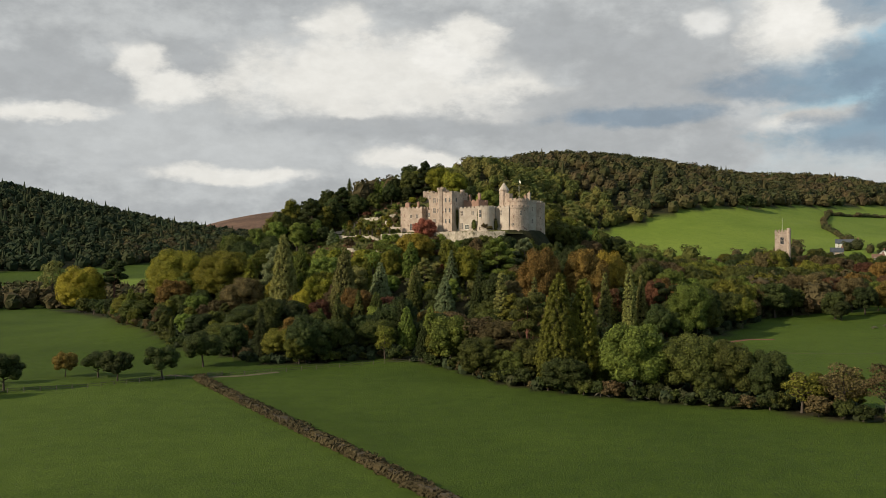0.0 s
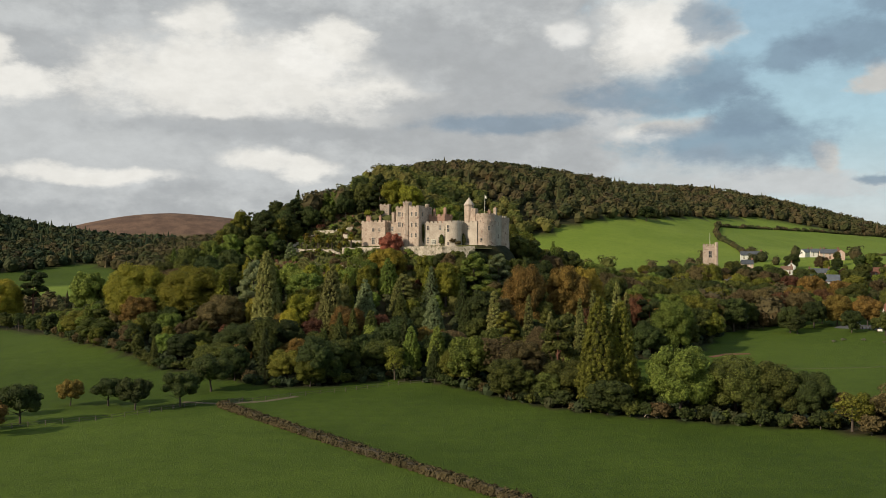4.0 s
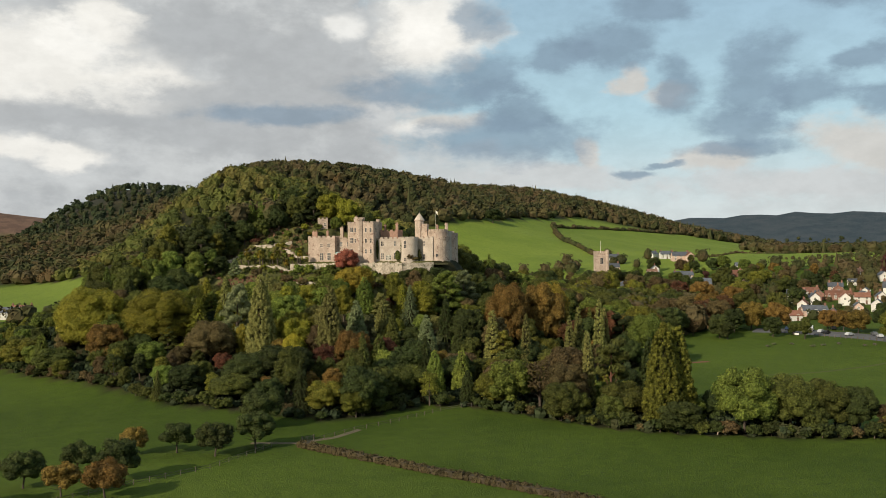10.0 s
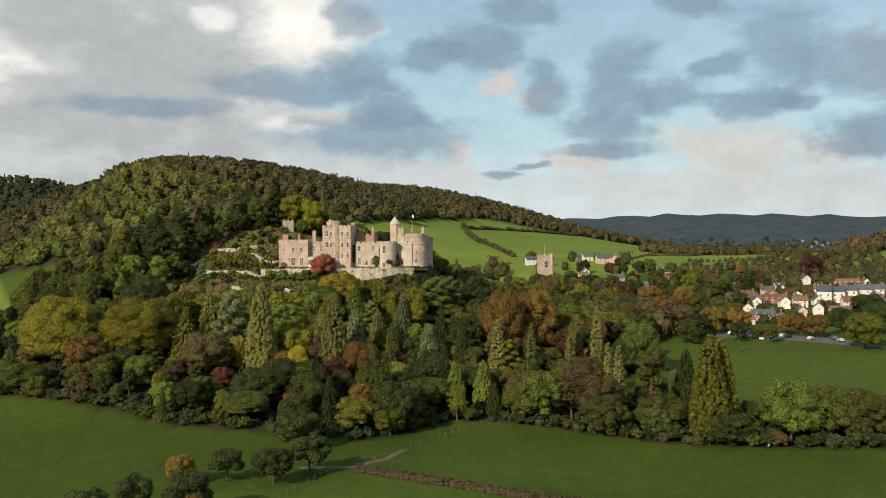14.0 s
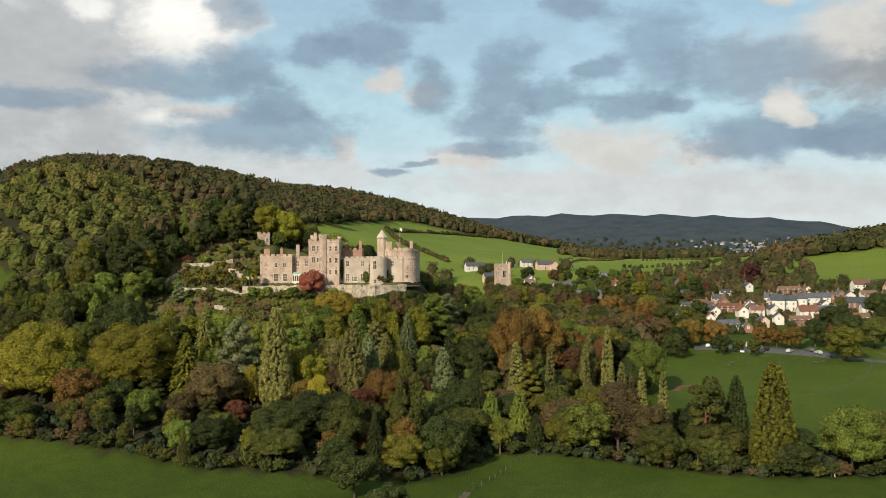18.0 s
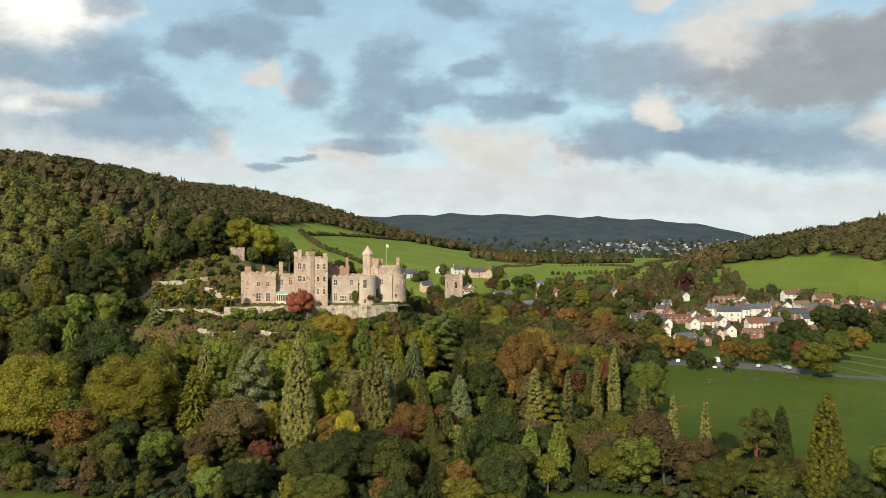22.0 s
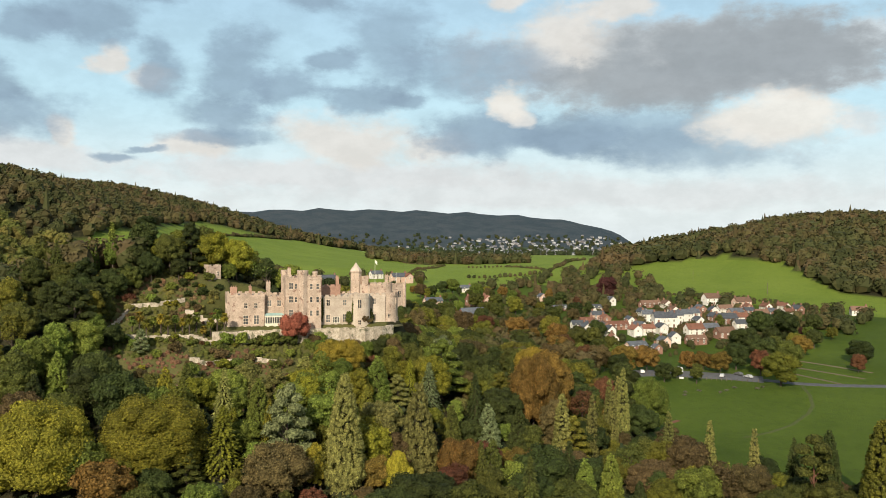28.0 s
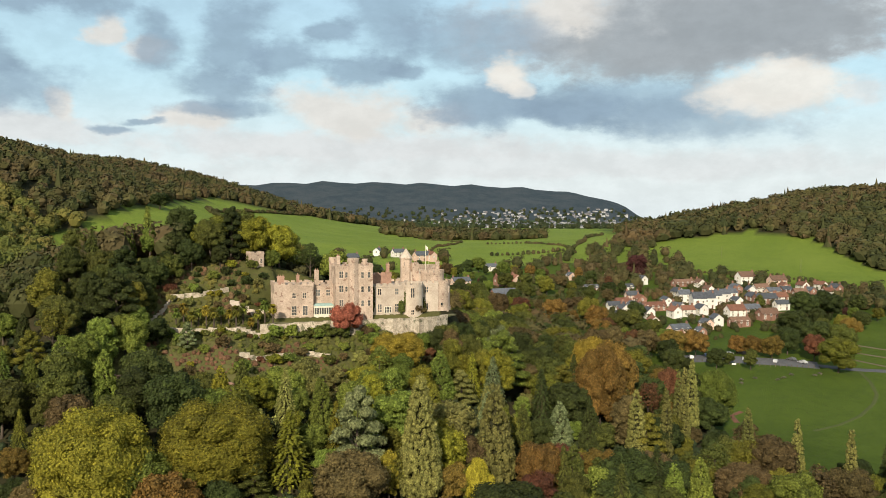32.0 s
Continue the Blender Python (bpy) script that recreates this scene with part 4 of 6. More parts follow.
def build_castle():
    # west wing
    mass("west_wing", 0, 0, 12.0, 11, 10.6)
    stack(2.2, 2.2, 9, 12.6, 2.2, 0.8, 3)
    stack(7.6, 3.0, 9, 12.9, 0.9, 0.8, 1)
    mass("wing_range", 12.0, 2.6, 18.6, 11, 9.9, sides="fb")
    stack(13.6, 4.2, 9, 14.2, 1.3, 1.1, 2, STONE)
    for u in (6.0, 9.2):
        window(castle, u, -0.02, 5.9, 0, 1.0, 1.5)
    window(castle, 6.0, -0.02, 0.6, 0, 1.5, 2.8, 2, 3)
    window(castle, 9.4, -0.02, 0.6, 0, 1.5, 2.8, 2, 3)
    for v in (3.0, 7.5):
        window(castle, -0.02, v, 5.6, -90, 0.9, 1.5)
    window(castle, 13.8, 2.58, 6.2, 0, 1.3, 1.9)
    window(castle, 17.0, 2.58, 6.2, 0, 1.2, 1.9)
    # cream garden room with a copper roof
    g = Geo().box(12.2, -0.2, -0.6, 18.3, 2.5, 0.7).box(12.2, -0.2, 2.7, 18.3, 2.5, 3.3)
    for k in range(9):
        u = 12.25 + k * 0.745
        g.box(u - 0.06, -0.26, 0.7, u + 0.1, -0.05, 2.7)
    put_part("garden_room", g.mesh("garden_room", CREAM_PAINT), castle, "cream painted glazed garden room")
    put_part("garden_room_glass", Geo().box(12.3, -0.14, 0.7, 18.2, 2.4, 2.7).mesh("garden_room_glass", GLASS), castle)
    put_part("garden_room_roof", Geo().prism([(12.0, -0.4), (18.5, -0.4), (18.5, 2.55), (12.0, 2.55)], 3.3, 3.9, 0.8, (15.2, 2.5)).mesh("garden_room_roof", COPPER), castle)
    # keep with stair turret
    mass("keep", 18.6, -2.0, 30.0, 8.5, 16.2)
    mass("keep_bay", 25.6, -2.9, 30.2, 2.0, 16.3, sides="flr")
    drum("stair_turret", 24.2, -2.0, 1.75, 18.0, k=8)
    drum("corner_turret", 19.4, 7.0, 1.3, 17.9, k=8)
    drum("corner_turret", 29.4, 5.6, 0.8, 18.0, k=8, cren=False)
    stack(20.4, 3.4, 15, 18.6, 1.0, 0.9, 2, STONE)
    for z in (12.0, 7.6, 3.2):
        window(castle, 20.4, -2.02, z, 0, 1.25, 2.0)
        window(castle, 22.0, -2.02, z + 0.1, 0, 0.7, 1.6, 1, 2) if z > 4 else None
        window(castle, 26.9, -2.92, z, 0, 0.8, 1.7, 1, 2)
        window(castle, 29.0, -2.92, z, 0, 0.8, 1.7, 1, 2)
    for z in (13.6, 9.0, 5.0):
        window(castle, 24.2, -3.68, z, 0, 0.35, 1.0, 1, 1)
    for z in (12.0, 7.4):
        window(castle, 30.22, 0.0, z, 90, 0.8, 1.7, 1, 2)
        window(castle, 18.58, 2.5, z, -90, 0.9, 1.7, 2, 2) if z > 10 else None
    # south range, paler stone
    mass("south_range", 30.0, 0.2, 41.2, 9.5, 9.7, sides="fb", mat=STONE_PALE)
    mass("upper_range", 30.5, 5.2, 38.0, 12, 12.9, mat=STONE_RED, sides="fr", z0=6)
    stack(37.2, 7.0, 11, 15.6, 1.0, 0.9, 2)
    stack(31.6, 8.0, 12, 15.2, 0.8, 0.8, 1)
    for u in (33.0, 38.6):
        window(castle, u, 0.18, 6.2, 0, 1.1, 1.9)
        window(castle, u, 0.18, 0.7, 0, 1.3, 2.5, 2, 3)
    window(castle, 35.7, 0.18, 0.5, 0, 2.0, 1.8, 4, 2, CREAM_PAINT)
    # round towers and the block between them
    drum("round_tower", 44.0, 2.2, 3.6, 9.8, mat=STONE_PALE)
    window(castle, 43.4, -1.42, 5.2, -8, 1.2, 3.0, 2, 2)
    window(castle, 43.4, -1.55, -0.2, -8, 0.9, 1.4)
    mass("east_range", 44.0, 4.5, 53.5, 22, 9.8, sides="fl", mat=STONE_PALE)
    window(castle, 49.6, 4.48, 6.2, 0, 1.0, 1.9)
    window(castle, 49.6, 4.48, 0.8, 0, 1.0, 1.9)
    drum("round_tower", 54.2, 9.8, 4.8, 9.9, mat=STONE)
    for a in (-125, -80, -40):
        t = math.radians(a)
        window(castle, 54.2 + 4.82 * math.cos(t), 9.8 + 4.82 * math.sin(t), 6.0 if a != -80 else 0.9, a + 90, 0.9, 1.8)
    drum("upper_tower", 53.6, 12.0, 3.9, 13.0, z0=8)
    mass("north_block", 46.0, 12.5, 57.6, 24, 12.4, mat=STONE_PALE)
    mass("rear_range", 2.0, 11, 46.0, 20, 9.6, sides="bl", mat=STONE)
    drum("gate_tower", 56.5, 22.0, 3.0, 11.6)
    for u in (51.0, 56.6):
        window(castle, u, 12.48, 9.4, 0, 0.8, 1.4)
    for v in (16.0, 20.5):
        window(castle, 57.62, v, 8.0, 90, 0.9, 1.7)
        window(castle, 57.62, v, 3.0, 90, 0.9, 1.7)
    stack(56.4, 15.5, 12, 15.6, 1.2, 0.9, 2, STONE)
    stack(50.5, 22, 12, 15.0, 1.2, 0.9, 2)
    # pointed turret
    g = Geo().prism(ring(45.0, 13.8, 1.95, 8, 0.39), 6, 17.2).prism(ring(45.0, 13.8, 2.2, 8, 0.39), 16.8, 17.2)
    tur = put_part("turret", g.mesh("turret", STONE), castle)
    put_part("turret_cap", Geo().prism(ring(45.0, 13.8, 2.25, 8, 0.39), 17.2, 20.3, 0.03).mesh("turret_cap", STONE_PALE), tur, "pointed stone cap")
    put_part("finial", Geo().prism(ring(45.0, 13.8, 0.09, 6), 20.1, 21.3, 0.4).mesh("finial", LEAD), tur)
    window(castle, 45.0 - 0.75, 13.8 - 1.68, 14.6, -22.5, 0.5, 1.3, 1, 1)
    window(castle, 45.0 + 0.75, 13.8 - 1.68, 14.6, 22.5, 0.5, 1.3, 1, 1)
    mass("stair_head", 46.8, 12.0, 48.9, 14.4, 15.4, z0=8, sides="fblr")
    # flag
    put_part("flagpole", Geo().prism(ring(52.0, 14.6, 0.09, 8), 12, 21.4, 0.6).mesh("flagpole", CREAM_PAINT), castle, "white flagpole")
    f, i = Geo(), 7
    for a in range(i):
        f.poly([(52.1 + a * 0.10, 14.6 - 0.10 * math.sin(a * 0.9), 20.0 - a * 0.10), (52.1 + (a + 1) * 0.10, 14.6 - 0.10 * math.sin((a + 1) * 0.9), 20.0 - (a + 1) * 0.10), (52.1 + (a + 1) * 0.10, 14.6 - 0.10 * math.sin((a + 1) * 0.9), 21.1 - (a + 1) * 0.08), (52.1 + a * 0.10, 14.6 - 0.10 * math.sin(a * 0.9), 21.1 - a * 0.08)])
    put_part("flag", f.mesh("flag", CREAM_PAINT), castle, "pale limp flag")
    # ivy at the foot of the keep and the drum
    rng = np.random.default_rng(8)
    for name, c, r, n in (("ivy", (30.9, -0.1, 4.0), (0.5, 0.4, 4.6), 200), ("ivy", (39.9, -0.8, 1.8), (1.1, 0.5, 2.4), 200), ("ivy", (47.8, 3.0, 1.6), (1.2, 0.8, 3.0), 180), ("ivy", (41.5, 0.0, 4.4), (0.5, 0.4, 4.4), 120)):
        put_part(name, crown_mesh(name, *blob_crown(rng, [(c, r)], n, 0.3, 0.7), LEAF["green"]), castle, "green climbing ivy")


build_castle()


def rough_wall(name, pts, z0, z1, t, mat, label, cap=0.0, step=1.3):
    """A rubble wall along plan points, its courses a little uneven."""
    rng = random.Random(len(pts) * 7 + int(abs(pts[0][0])))
    ob = thing(name, pose(0, 0, 0), label, "wall")
    for (ax, ay), (bx, by) in zip(pts, pts[1:]):
        d = math.dist((ax, ay), (bx, by))
        n = max(1, int(d / step))
        nx, ny = -(by - ay) / d * t / 2, (bx - ax) / d * t / 2
        for k in range(n):
            p, q = k / n, (k + 1) / n
            x0, y0, x1, y1 = ax + (bx - ax) * p, ay + (by - ay) * p, ax + (bx - ax) * q, ay + (by - ay) * q
            low = z0(x0, y0) if callable(z0) else z0
            top = (z1(x0, y0) if callable(z1) else z1) + rng.uniform(-0.22, 0.22)
            j = rng.uniform(0.92, 1.1)
            g = Geo().prism([(x0 + nx * j, y0 + ny * j), (x0 - nx * j, y0 - ny * j), (x1 - nx * j, y1 - ny * j), (x1 + nx * j, y1 + ny * j)], low, top)
            put_part("wall_length", g.mesh("wall_length", mat), ob)
    return ob


rough_wall("retaining_wall", [cpt(14, -7.2), cpt(24, -7.6), cpt(34, -7.4), cpt(44, -7.0), cpt(50, -4.5), cpt(55, -0.5)], 33.5, 41.9, 0.9, RUBBLE, "pale rubble retaining wall below the castle terrace")
rough_wall("terrace_wall", [cpt(-5, -7.2), cpt(5, -7.4), cpt(14, -7.2)], 36.0, 41.6, 0.8, RUBBLE, "pale stone terrace wall under the palms")
rough_wall("garden_wall", [(-75, 407), (-71, 400), (-62.6, 390.3), (-57.2, 384.8), (-46, 373.3), (-36, 366)], lambda x, y: hz(x, y) - 1, lambda x, y: hz(x, y) + 2.6, 0.6, STONE_RED, "reddish stone garden wall on the slope")
rough_wall("garden_wall", [cpt(-0.5, 4), cpt(-6, 3.5), cpt(-13, 5)], lambda x, y: hz(x, y) - 1.5, lambda x, y: hz(x, y) + 2.2, 0.6, STONE_PALE, "pale stone wall beside the castle wing")
rough_wall("path_wall", [(-62, 431), (-56.9, 426.6), (-51.8, 422.1), (-44, 424), (-36.1, 428)], lambda x, y: hz(x, y) - 1, lambda x, y: hz(x, y) + 1.6, 0.6, STONE_PALE, "pale stone wall along the hill path")

rough_wall("garden_wall", [cpt(-12, -21), cpt(-2, -18.5), cpt(8, -18), cpt(14, -20)], lambda x, y: hz(x, y) - 1, lambda x, y: hz(x, y) + 1.1, 0.5, RUBBLE, "low pale rubble wall across the garden slope")
rough_wall("terrace_wall", [cpt(-34, -6.5), cpt(-20, -7.4), cpt(-5, -7.2)], lambda x, y: hz(x, y) - 1.5, lambda x, y: hz(x, y) + 1.3, 0.6, RUBBLE, "low pale terrace wall under the palms")
rough_wall("garden_wall", [cpt(-32, 9), cpt(-22, 10), cpt(-13, 12)], lambda x, y: hz(x, y) - 1, lambda x, y: hz(x, y) + 1.3, 0.5, RUBBLE, "low pale rubble wall above the palms")

# level terrace before the castle
edge = [(-5, -7.0), (14, -7.1), (24, -7.4), (34, -7.2), (44, -6.8), (50, -4.3), (56, 0.7), (60, 5)]
slab = Geo().prism([cpt(*q) for q in edge] + [cpt(56, 9), cpt(44, 4), cpt(-1, 1.5)], 40.9, 41.3)
tagged(new("terrace", slab.mesh("terrace", material("terrace_grass", (0.085, 0.095, 0.028), (0.15, 0.125, 0.075), 0.95, 0.25, 2.0))), "grass and gravel terrace before the castle", "terrace", kind="structure")

# lone square tower behind the wing
lone = thing("lone_tower", pose(*cpt(-5.0, 22.0), 52.4, 0, 0, CASTLE_TURN + 20), "small square pink stone tower among trees", "tower")
put_part("wall", Geo().box(0, 0, -4, 4.4, 4.2, 9.0).box(-0.12, -0.12, 8.6, 4.52, 4.32, 8.9).mesh("wall", STONE), lone)
for p, q in (((0, 0.2), (4.4, 0.2)), ((0.2, 0), (0.2, 4.2)), ((4.2, 0), (4.2, 4.2))):
    crenels(lone, p, q, 9.0, 0.9, 0.5, 0.4)
window(lone, 3.2, -0.02, 5.6, 0, 0.8, 1.6)
window(lone, 4.42, 2.1, 5.6, 90, 0.6, 1.4)

# ---- palms on the terrace ----
def build_palm():
    rng = np.random.default_rng(77)
    pts, f = [], []
    for k in range(110):
        a, e = 2.4 * k, rng.uniform(-1.1, 1.2)
        d = np.array((math.cos(a) * math.cos(e), math.sin(a) * math.cos(e), math.sin(e)))
        side = np.array((-math.sin(a), math.cos(a), 0)) * 0.17
        tip, midp = d * 1.25 + np.array((0, 0, -0.3)), d * 0.75 + np.array((0, 0, 0.05))
        i = len(pts)
        pts += [np.zeros(3), midp - side, tip, midp + side]
        f.append((i, i + 1, i + 2, i + 3))
    crown = mesh_from("palm_crown", np.array(pts) + np.array((0, 0, 3.4)), f, LEAF["green"])
    g = Geo().prism(ring(0, 0, 0.16, 7), -0.4, 3.4, 0.8)
    return g.mesh("palm_trunk", BARK), crown


PROTO["palm"] = [(*build_palm(), 4.5, 2.6)]
for k in range(14):
    u = -29 + k * 2.15
    x, y = cpt(u, -4.6 + 1.6 * math.sin(k * 2.3))
    tree("palm", x, y, 6.6 + 0.9 * math.sin(k * 1.7), "gold" if k % 3 == 1 else "olive" if k % 3 else "bright", "on the castle terrace", group="palms on the terrace", z=41.3 if u > -5 else hz(x, y) - 0.1)

# ---- trees that stand out ----
for u, v, h, tint in ((52, -10, 11.5, "green"), (58, -5, 13, "dark"), (64, 1, 13, "green"), (65, -9, 12, "bright"), (48, -14, 10, "dark"), (70, 8, 13, "green"), (58, -14, 12, "green"), (43, -15, 7, "bright")):
    tree("broadleaf_tree", *cpt(u, v), h, tint, "close beside the castle", 0.85)
tree("park_tree", *cpt(20.8, -9.2), 10.4, "scarlet", "in front of the castle keep", 0.86, variant=1)
# some lighter tints below the castle stand in for sunlight on those trees
MEASURED = (
    ("plane_tree", -105, 364, 22.5, 24, "lime"), ("plane_tree", -83, 351.5, 18.5, 24.5, "lime"), ("broadleaf_tree", -128, 375, 9.5, 12, "olive"), ("broadleaf_tree", -117, 352, 9, 13, "green"),
    ("broadleaf_tree", -70, 324, 14.7, 15.5, "brown"), ("redwood", -55, 317, 30, 11, "poplar"), ("cedar", -60, 331, 23, 14, "blue"), ("tall_tree", -60.3, 321.5, 13.4, 4.6, "gold"),
    ("conifer", -71.5, 341, 17, 11, "lime"), ("cypress", -33.5, 311.5, 25, 11, "poplar"), ("broadleaf_tree", -47.3, 306.3, 13.2, 7.0, "yellow"), ("broadleaf_tree", -52.2, 295.6, 13.2, 17, "dark"),
    ("broadleaf_tree", -62.5, 296.6, 11.3, 14, "dark"), ("broadleaf_tree", -69, 289, 8.0, 12, "green"), ("broadleaf_tree", -80, 304, 8.5, 11, "dark"), ("tall_tree", -39.4, 295.8, 13.0, 8.6, "rust"),
    ("broadleaf_tree", -18.2, 301, 11.5, 8.7, "rust"), ("broadleaf_tree", -28.6, 302, 14.0, 10.7, "orange"), ("broadleaf_tree", -47.1, 266.3, 9.2, 11.0, "olive"), ("broadleaf_tree", -40.6, 259, 8.6, 8.0, "olive"),
    ("broadleaf_tree", -31, 273, 9.0, 10, "green"), ("broadleaf_tree", -19.5, 275.7, 10.0, 12.3, "green"), ("broadleaf_tree", -20.2, 286, 10.5, 13, "dark"), ("broadleaf_tree", -3, 280.6, 11.0, 14, "dark"),
    ("broadleaf_tree", 2.5, 287.6, 9.5, 11, "brown"), ("broadleaf_tree", 7.5, 266, 12.0, 14, "brown"), ("broadleaf_tree", 0.5, 259, 9.5, 10, "olive"), ("broadleaf_tree", 15.6, 244, 13.8, 13, "brown"),
    ("thin_tree", 10, 249, 14.5, 12, "brown"), ("broadleaf_tree", 22, 226, 11, 12, "green"), ("broadleaf_tree", 9, 235, 10.5, 11, "green"), ("pine_tree", 21.1, 229.6, 22.0, 9.5, "green"),
    ("redwood", 32.7, 229, 22.0, 8, "dark"), ("redwood", 27, 215, 27.5, 11.5, "olive"), ("redwood", 33, 217, 26.0, 10, "olive"), ("broadleaf_tree", 42.1, 202.8, 16.5, 14.5, "bright"),
    ("broadleaf_tree", 54, 200, 14.2, 13, "green"), ("broadleaf_tree", 62, 196, 13.4, 12, "green"), ("broadleaf_tree", 68, 192, 11.5, 9, "dark"), ("broadleaf_tree", 28, 210, 8.4, 11.5, "dark"),
    ("cypress", 0.5, 313, 14.5, 8.0, "blue"), ("cypress", 11.5, 309.6, 14.0, 6.6, "dark"), ("cypress", -22, 321, 16.5, 8.5, "blue"), ("cypress", -10, 318, 13.0, 6.0, "green"), ("cypress", -12, 343.5, 14.5, 9.0, "bright"),
    ("broadleaf_tree", 50, 322, 25.5, 15.5, "orange"), ("broadleaf_tree", 33.4, 317.8, 24.0, 14, "orange"), ("broadleaf_tree", 60, 334, 22, 13, "gold"), ("broadleaf_tree", -11, 359.3, 12.5, 14, "gold"),
    ("cedar", 20, 344, 19.5, 17, "bright"), ("cedar", 31, 352, 18, 14, "blue"), ("broadleaf_tree", 38, 300, 11, 13, "olive"), ("broadleaf_tree", 72, 312, 17, 9, "rust"),
    ("poplar", 19.0, 299.4, 20.8, 6.2, "poplar"), ("poplar", 29.3, 295, 20.5, 4.4, "poplar"), ("poplar", 47, 297, 19.5, 4.4, "poplar"), ("poplar", 53, 301, 22, 4.6, "poplar"), ("poplar", 60.8, 300, 25, 5.2, "poplar"),
    ("poplar", 65.5, 304, 21, 4.6, "poplar"), ("poplar", 41.2, 276, 18.5, 4.6, "poplar"), ("poplar", 32.1, 260.2, 20, 4.5, "poplar"), ("poplar", 23.2, 245, 22, 4.4, "poplar"),
    ("conifer", 3, 336, 16, 8, "blue"), ("conifer", 13, 326, 17, 8, "dark"), ("conifer", 41, 240, 17, 7, "dark"), ("broadleaf_tree", 80.4, 300, 18, 13, "bright"), ("broadleaf_tree", 86, 312, 16, 12, "green"),
    ("thin_tree", 77, 177, 10.5, 9, "brown"), ("thin_tree", 83, 172, 11.0, 9, "brown"), ("broadleaf_tree", 88, 170, 9.5, 9, "brown"), ("thin_tree", 71, 182, 8.0, 8, "olive"),
)
for kind, x, y, h, w, tint in MEASURED:
    tree("fine_tree" if kind == "broadleaf_tree" else kind, x, y, h, tint, "at the field edge" if y < 262 + 0.1 * x else "on the wooded castle hill", width=w)
for kind, x, y, h, tint, w, where in (
    ("tall_tree", 2, 350, 14, "olive", 0.9, "below the castle terrace"),
    ("pine_tree", 74.4, 305.7, 18, "dark", 0.9, "beside the meadow"),
    ("cedar", 46, 368, 14, "dark", 0.8, "beside the castle"),
    ("cedar", -60, 422, 20, "dark", 1.0, "on the hilltop"),
    ("cedar", -48, 436, 17, "dark", 1.0, "on the hilltop"),
    ("broadleaf_tree", *cpt(-3, 32), 16, "lime", 0.9, "behind the lone tower"),
    ("broadleaf_tree", *cpt(5, 32), 15, "lime", 0.9, "behind the lone tower"),
    ("cedar", *cpt(-11, 31), 18, "dark", 0.8, "behind the lone tower"),
    ("broadleaf_tree", *cpt(-18, 29), 13, "green", 0.9, "behind the lone tower"),
    ("broadleaf_tree", *cpt(-24, 22), 10, "dark", 0.9, "on the garden slope"),
    ("broadleaf_tree", *cpt(-36, 12), 11, "dark", 0.9, "on the garden slope"),
    ("broadleaf_tree", *cpt(-30, 17), 9, "green", 0.9, "on the garden slope"),
    ("broadleaf_tree", *cpt(-15, 23), 7.5, "dark", 0.9, "on the garden slope"),
    ("broadleaf_tree", *cpt(-38, 2), 9, "green", 0.9, "on the garden slope"),
    ("broadleaf_tree", *cpt(-34, -13), 8, "dark", 0.9, "on the garden slope"),
    ("cedar", *cpt(-26, -16), 8, "blue", 0.8, "on the garden slope"),
    ("broadleaf_tree", *cpt(2, 26), 7, "bright", 0.9, "behind the castle wing"),
    ("broadleaf_tree", 32, 474, 19, "olive", 0.8, "behind the lone tower"),
    ("broadleaf_tree", 173.7, 472.9, 17.5, "dark", 0.85, "in front of the church"),
    ("broadleaf_tree", 168.1, 466.7, 20.5, "olive", 0.85, "in front of the church"),
    ("tall_tree", 171.3, 476.3, 18.5, "green", 0.85, "in front of the church"),
    ("broadleaf_tree", 163.4, 467.2, 19.5, "brown", 0.85, "in front of the church"),
    ("broadleaf_tree", 169.3, 477.7, 17.5, "green", 0.85, "in front of the church"),
    ("broadleaf_tree", 163.9, 474.3, 20.5, "dark", 0.85, "in front of the church"),
    ("broadleaf_tree", 166.8, 479.8, 18.5, "olive", 0.85, "in front of the church"),
    ("tall_tree", 159.1, 473.3, 19.5, "green", 0.85, "in front of the church"),
    ("broadleaf_tree", 164.1, 479.7, 17.5, "brown", 0.85, "in front of the church"),
    ("plane_tree", -203, 515, 25, "yellow", 1.0, "at the far end of the pasture"),
    ("thin_tree", -238, 560, 30, "poplar", 0.8, "at the far end of the pasture"),
    ("pine_tree", -186, 520, 30, "dark", 0.9, "at the far end of the pasture"),
    ("broadleaf_tree", -156, 512, 27, "bright", 0.8, "beyond the pasture"),
):
    tree(kind, x, y, h, tint, where, w)
for x, y, h, w, tint in ((-120.5, 218, 7.4, 8.4, "dark"), (-113.6, 208, 6.4, 7.6, "orange"), (-110.4, 227, 6.4, 7.2, "dark"), (-103.2, 216, 8.6, 10.0, "dark"), (-98.6, 240, 6.4, 6.4, "orange"), (-89.4, 238.3, 6.8, 8.6, "dark"), (-81.8, 231, 7.6, 8.8, "dark"), (-72, 235.4, 8.4, 9.8, "dark"), (-66.8, 256, 9.6, 11.4, "dark"), (-130, 205, 7.6, 8.6, "dark"), (-106, 203, 7.2, 8.2, "orange")):
    tree("park_tree", x, y, h, tint, "standing in the open pasture", width=w, group="park trees in the pasture")
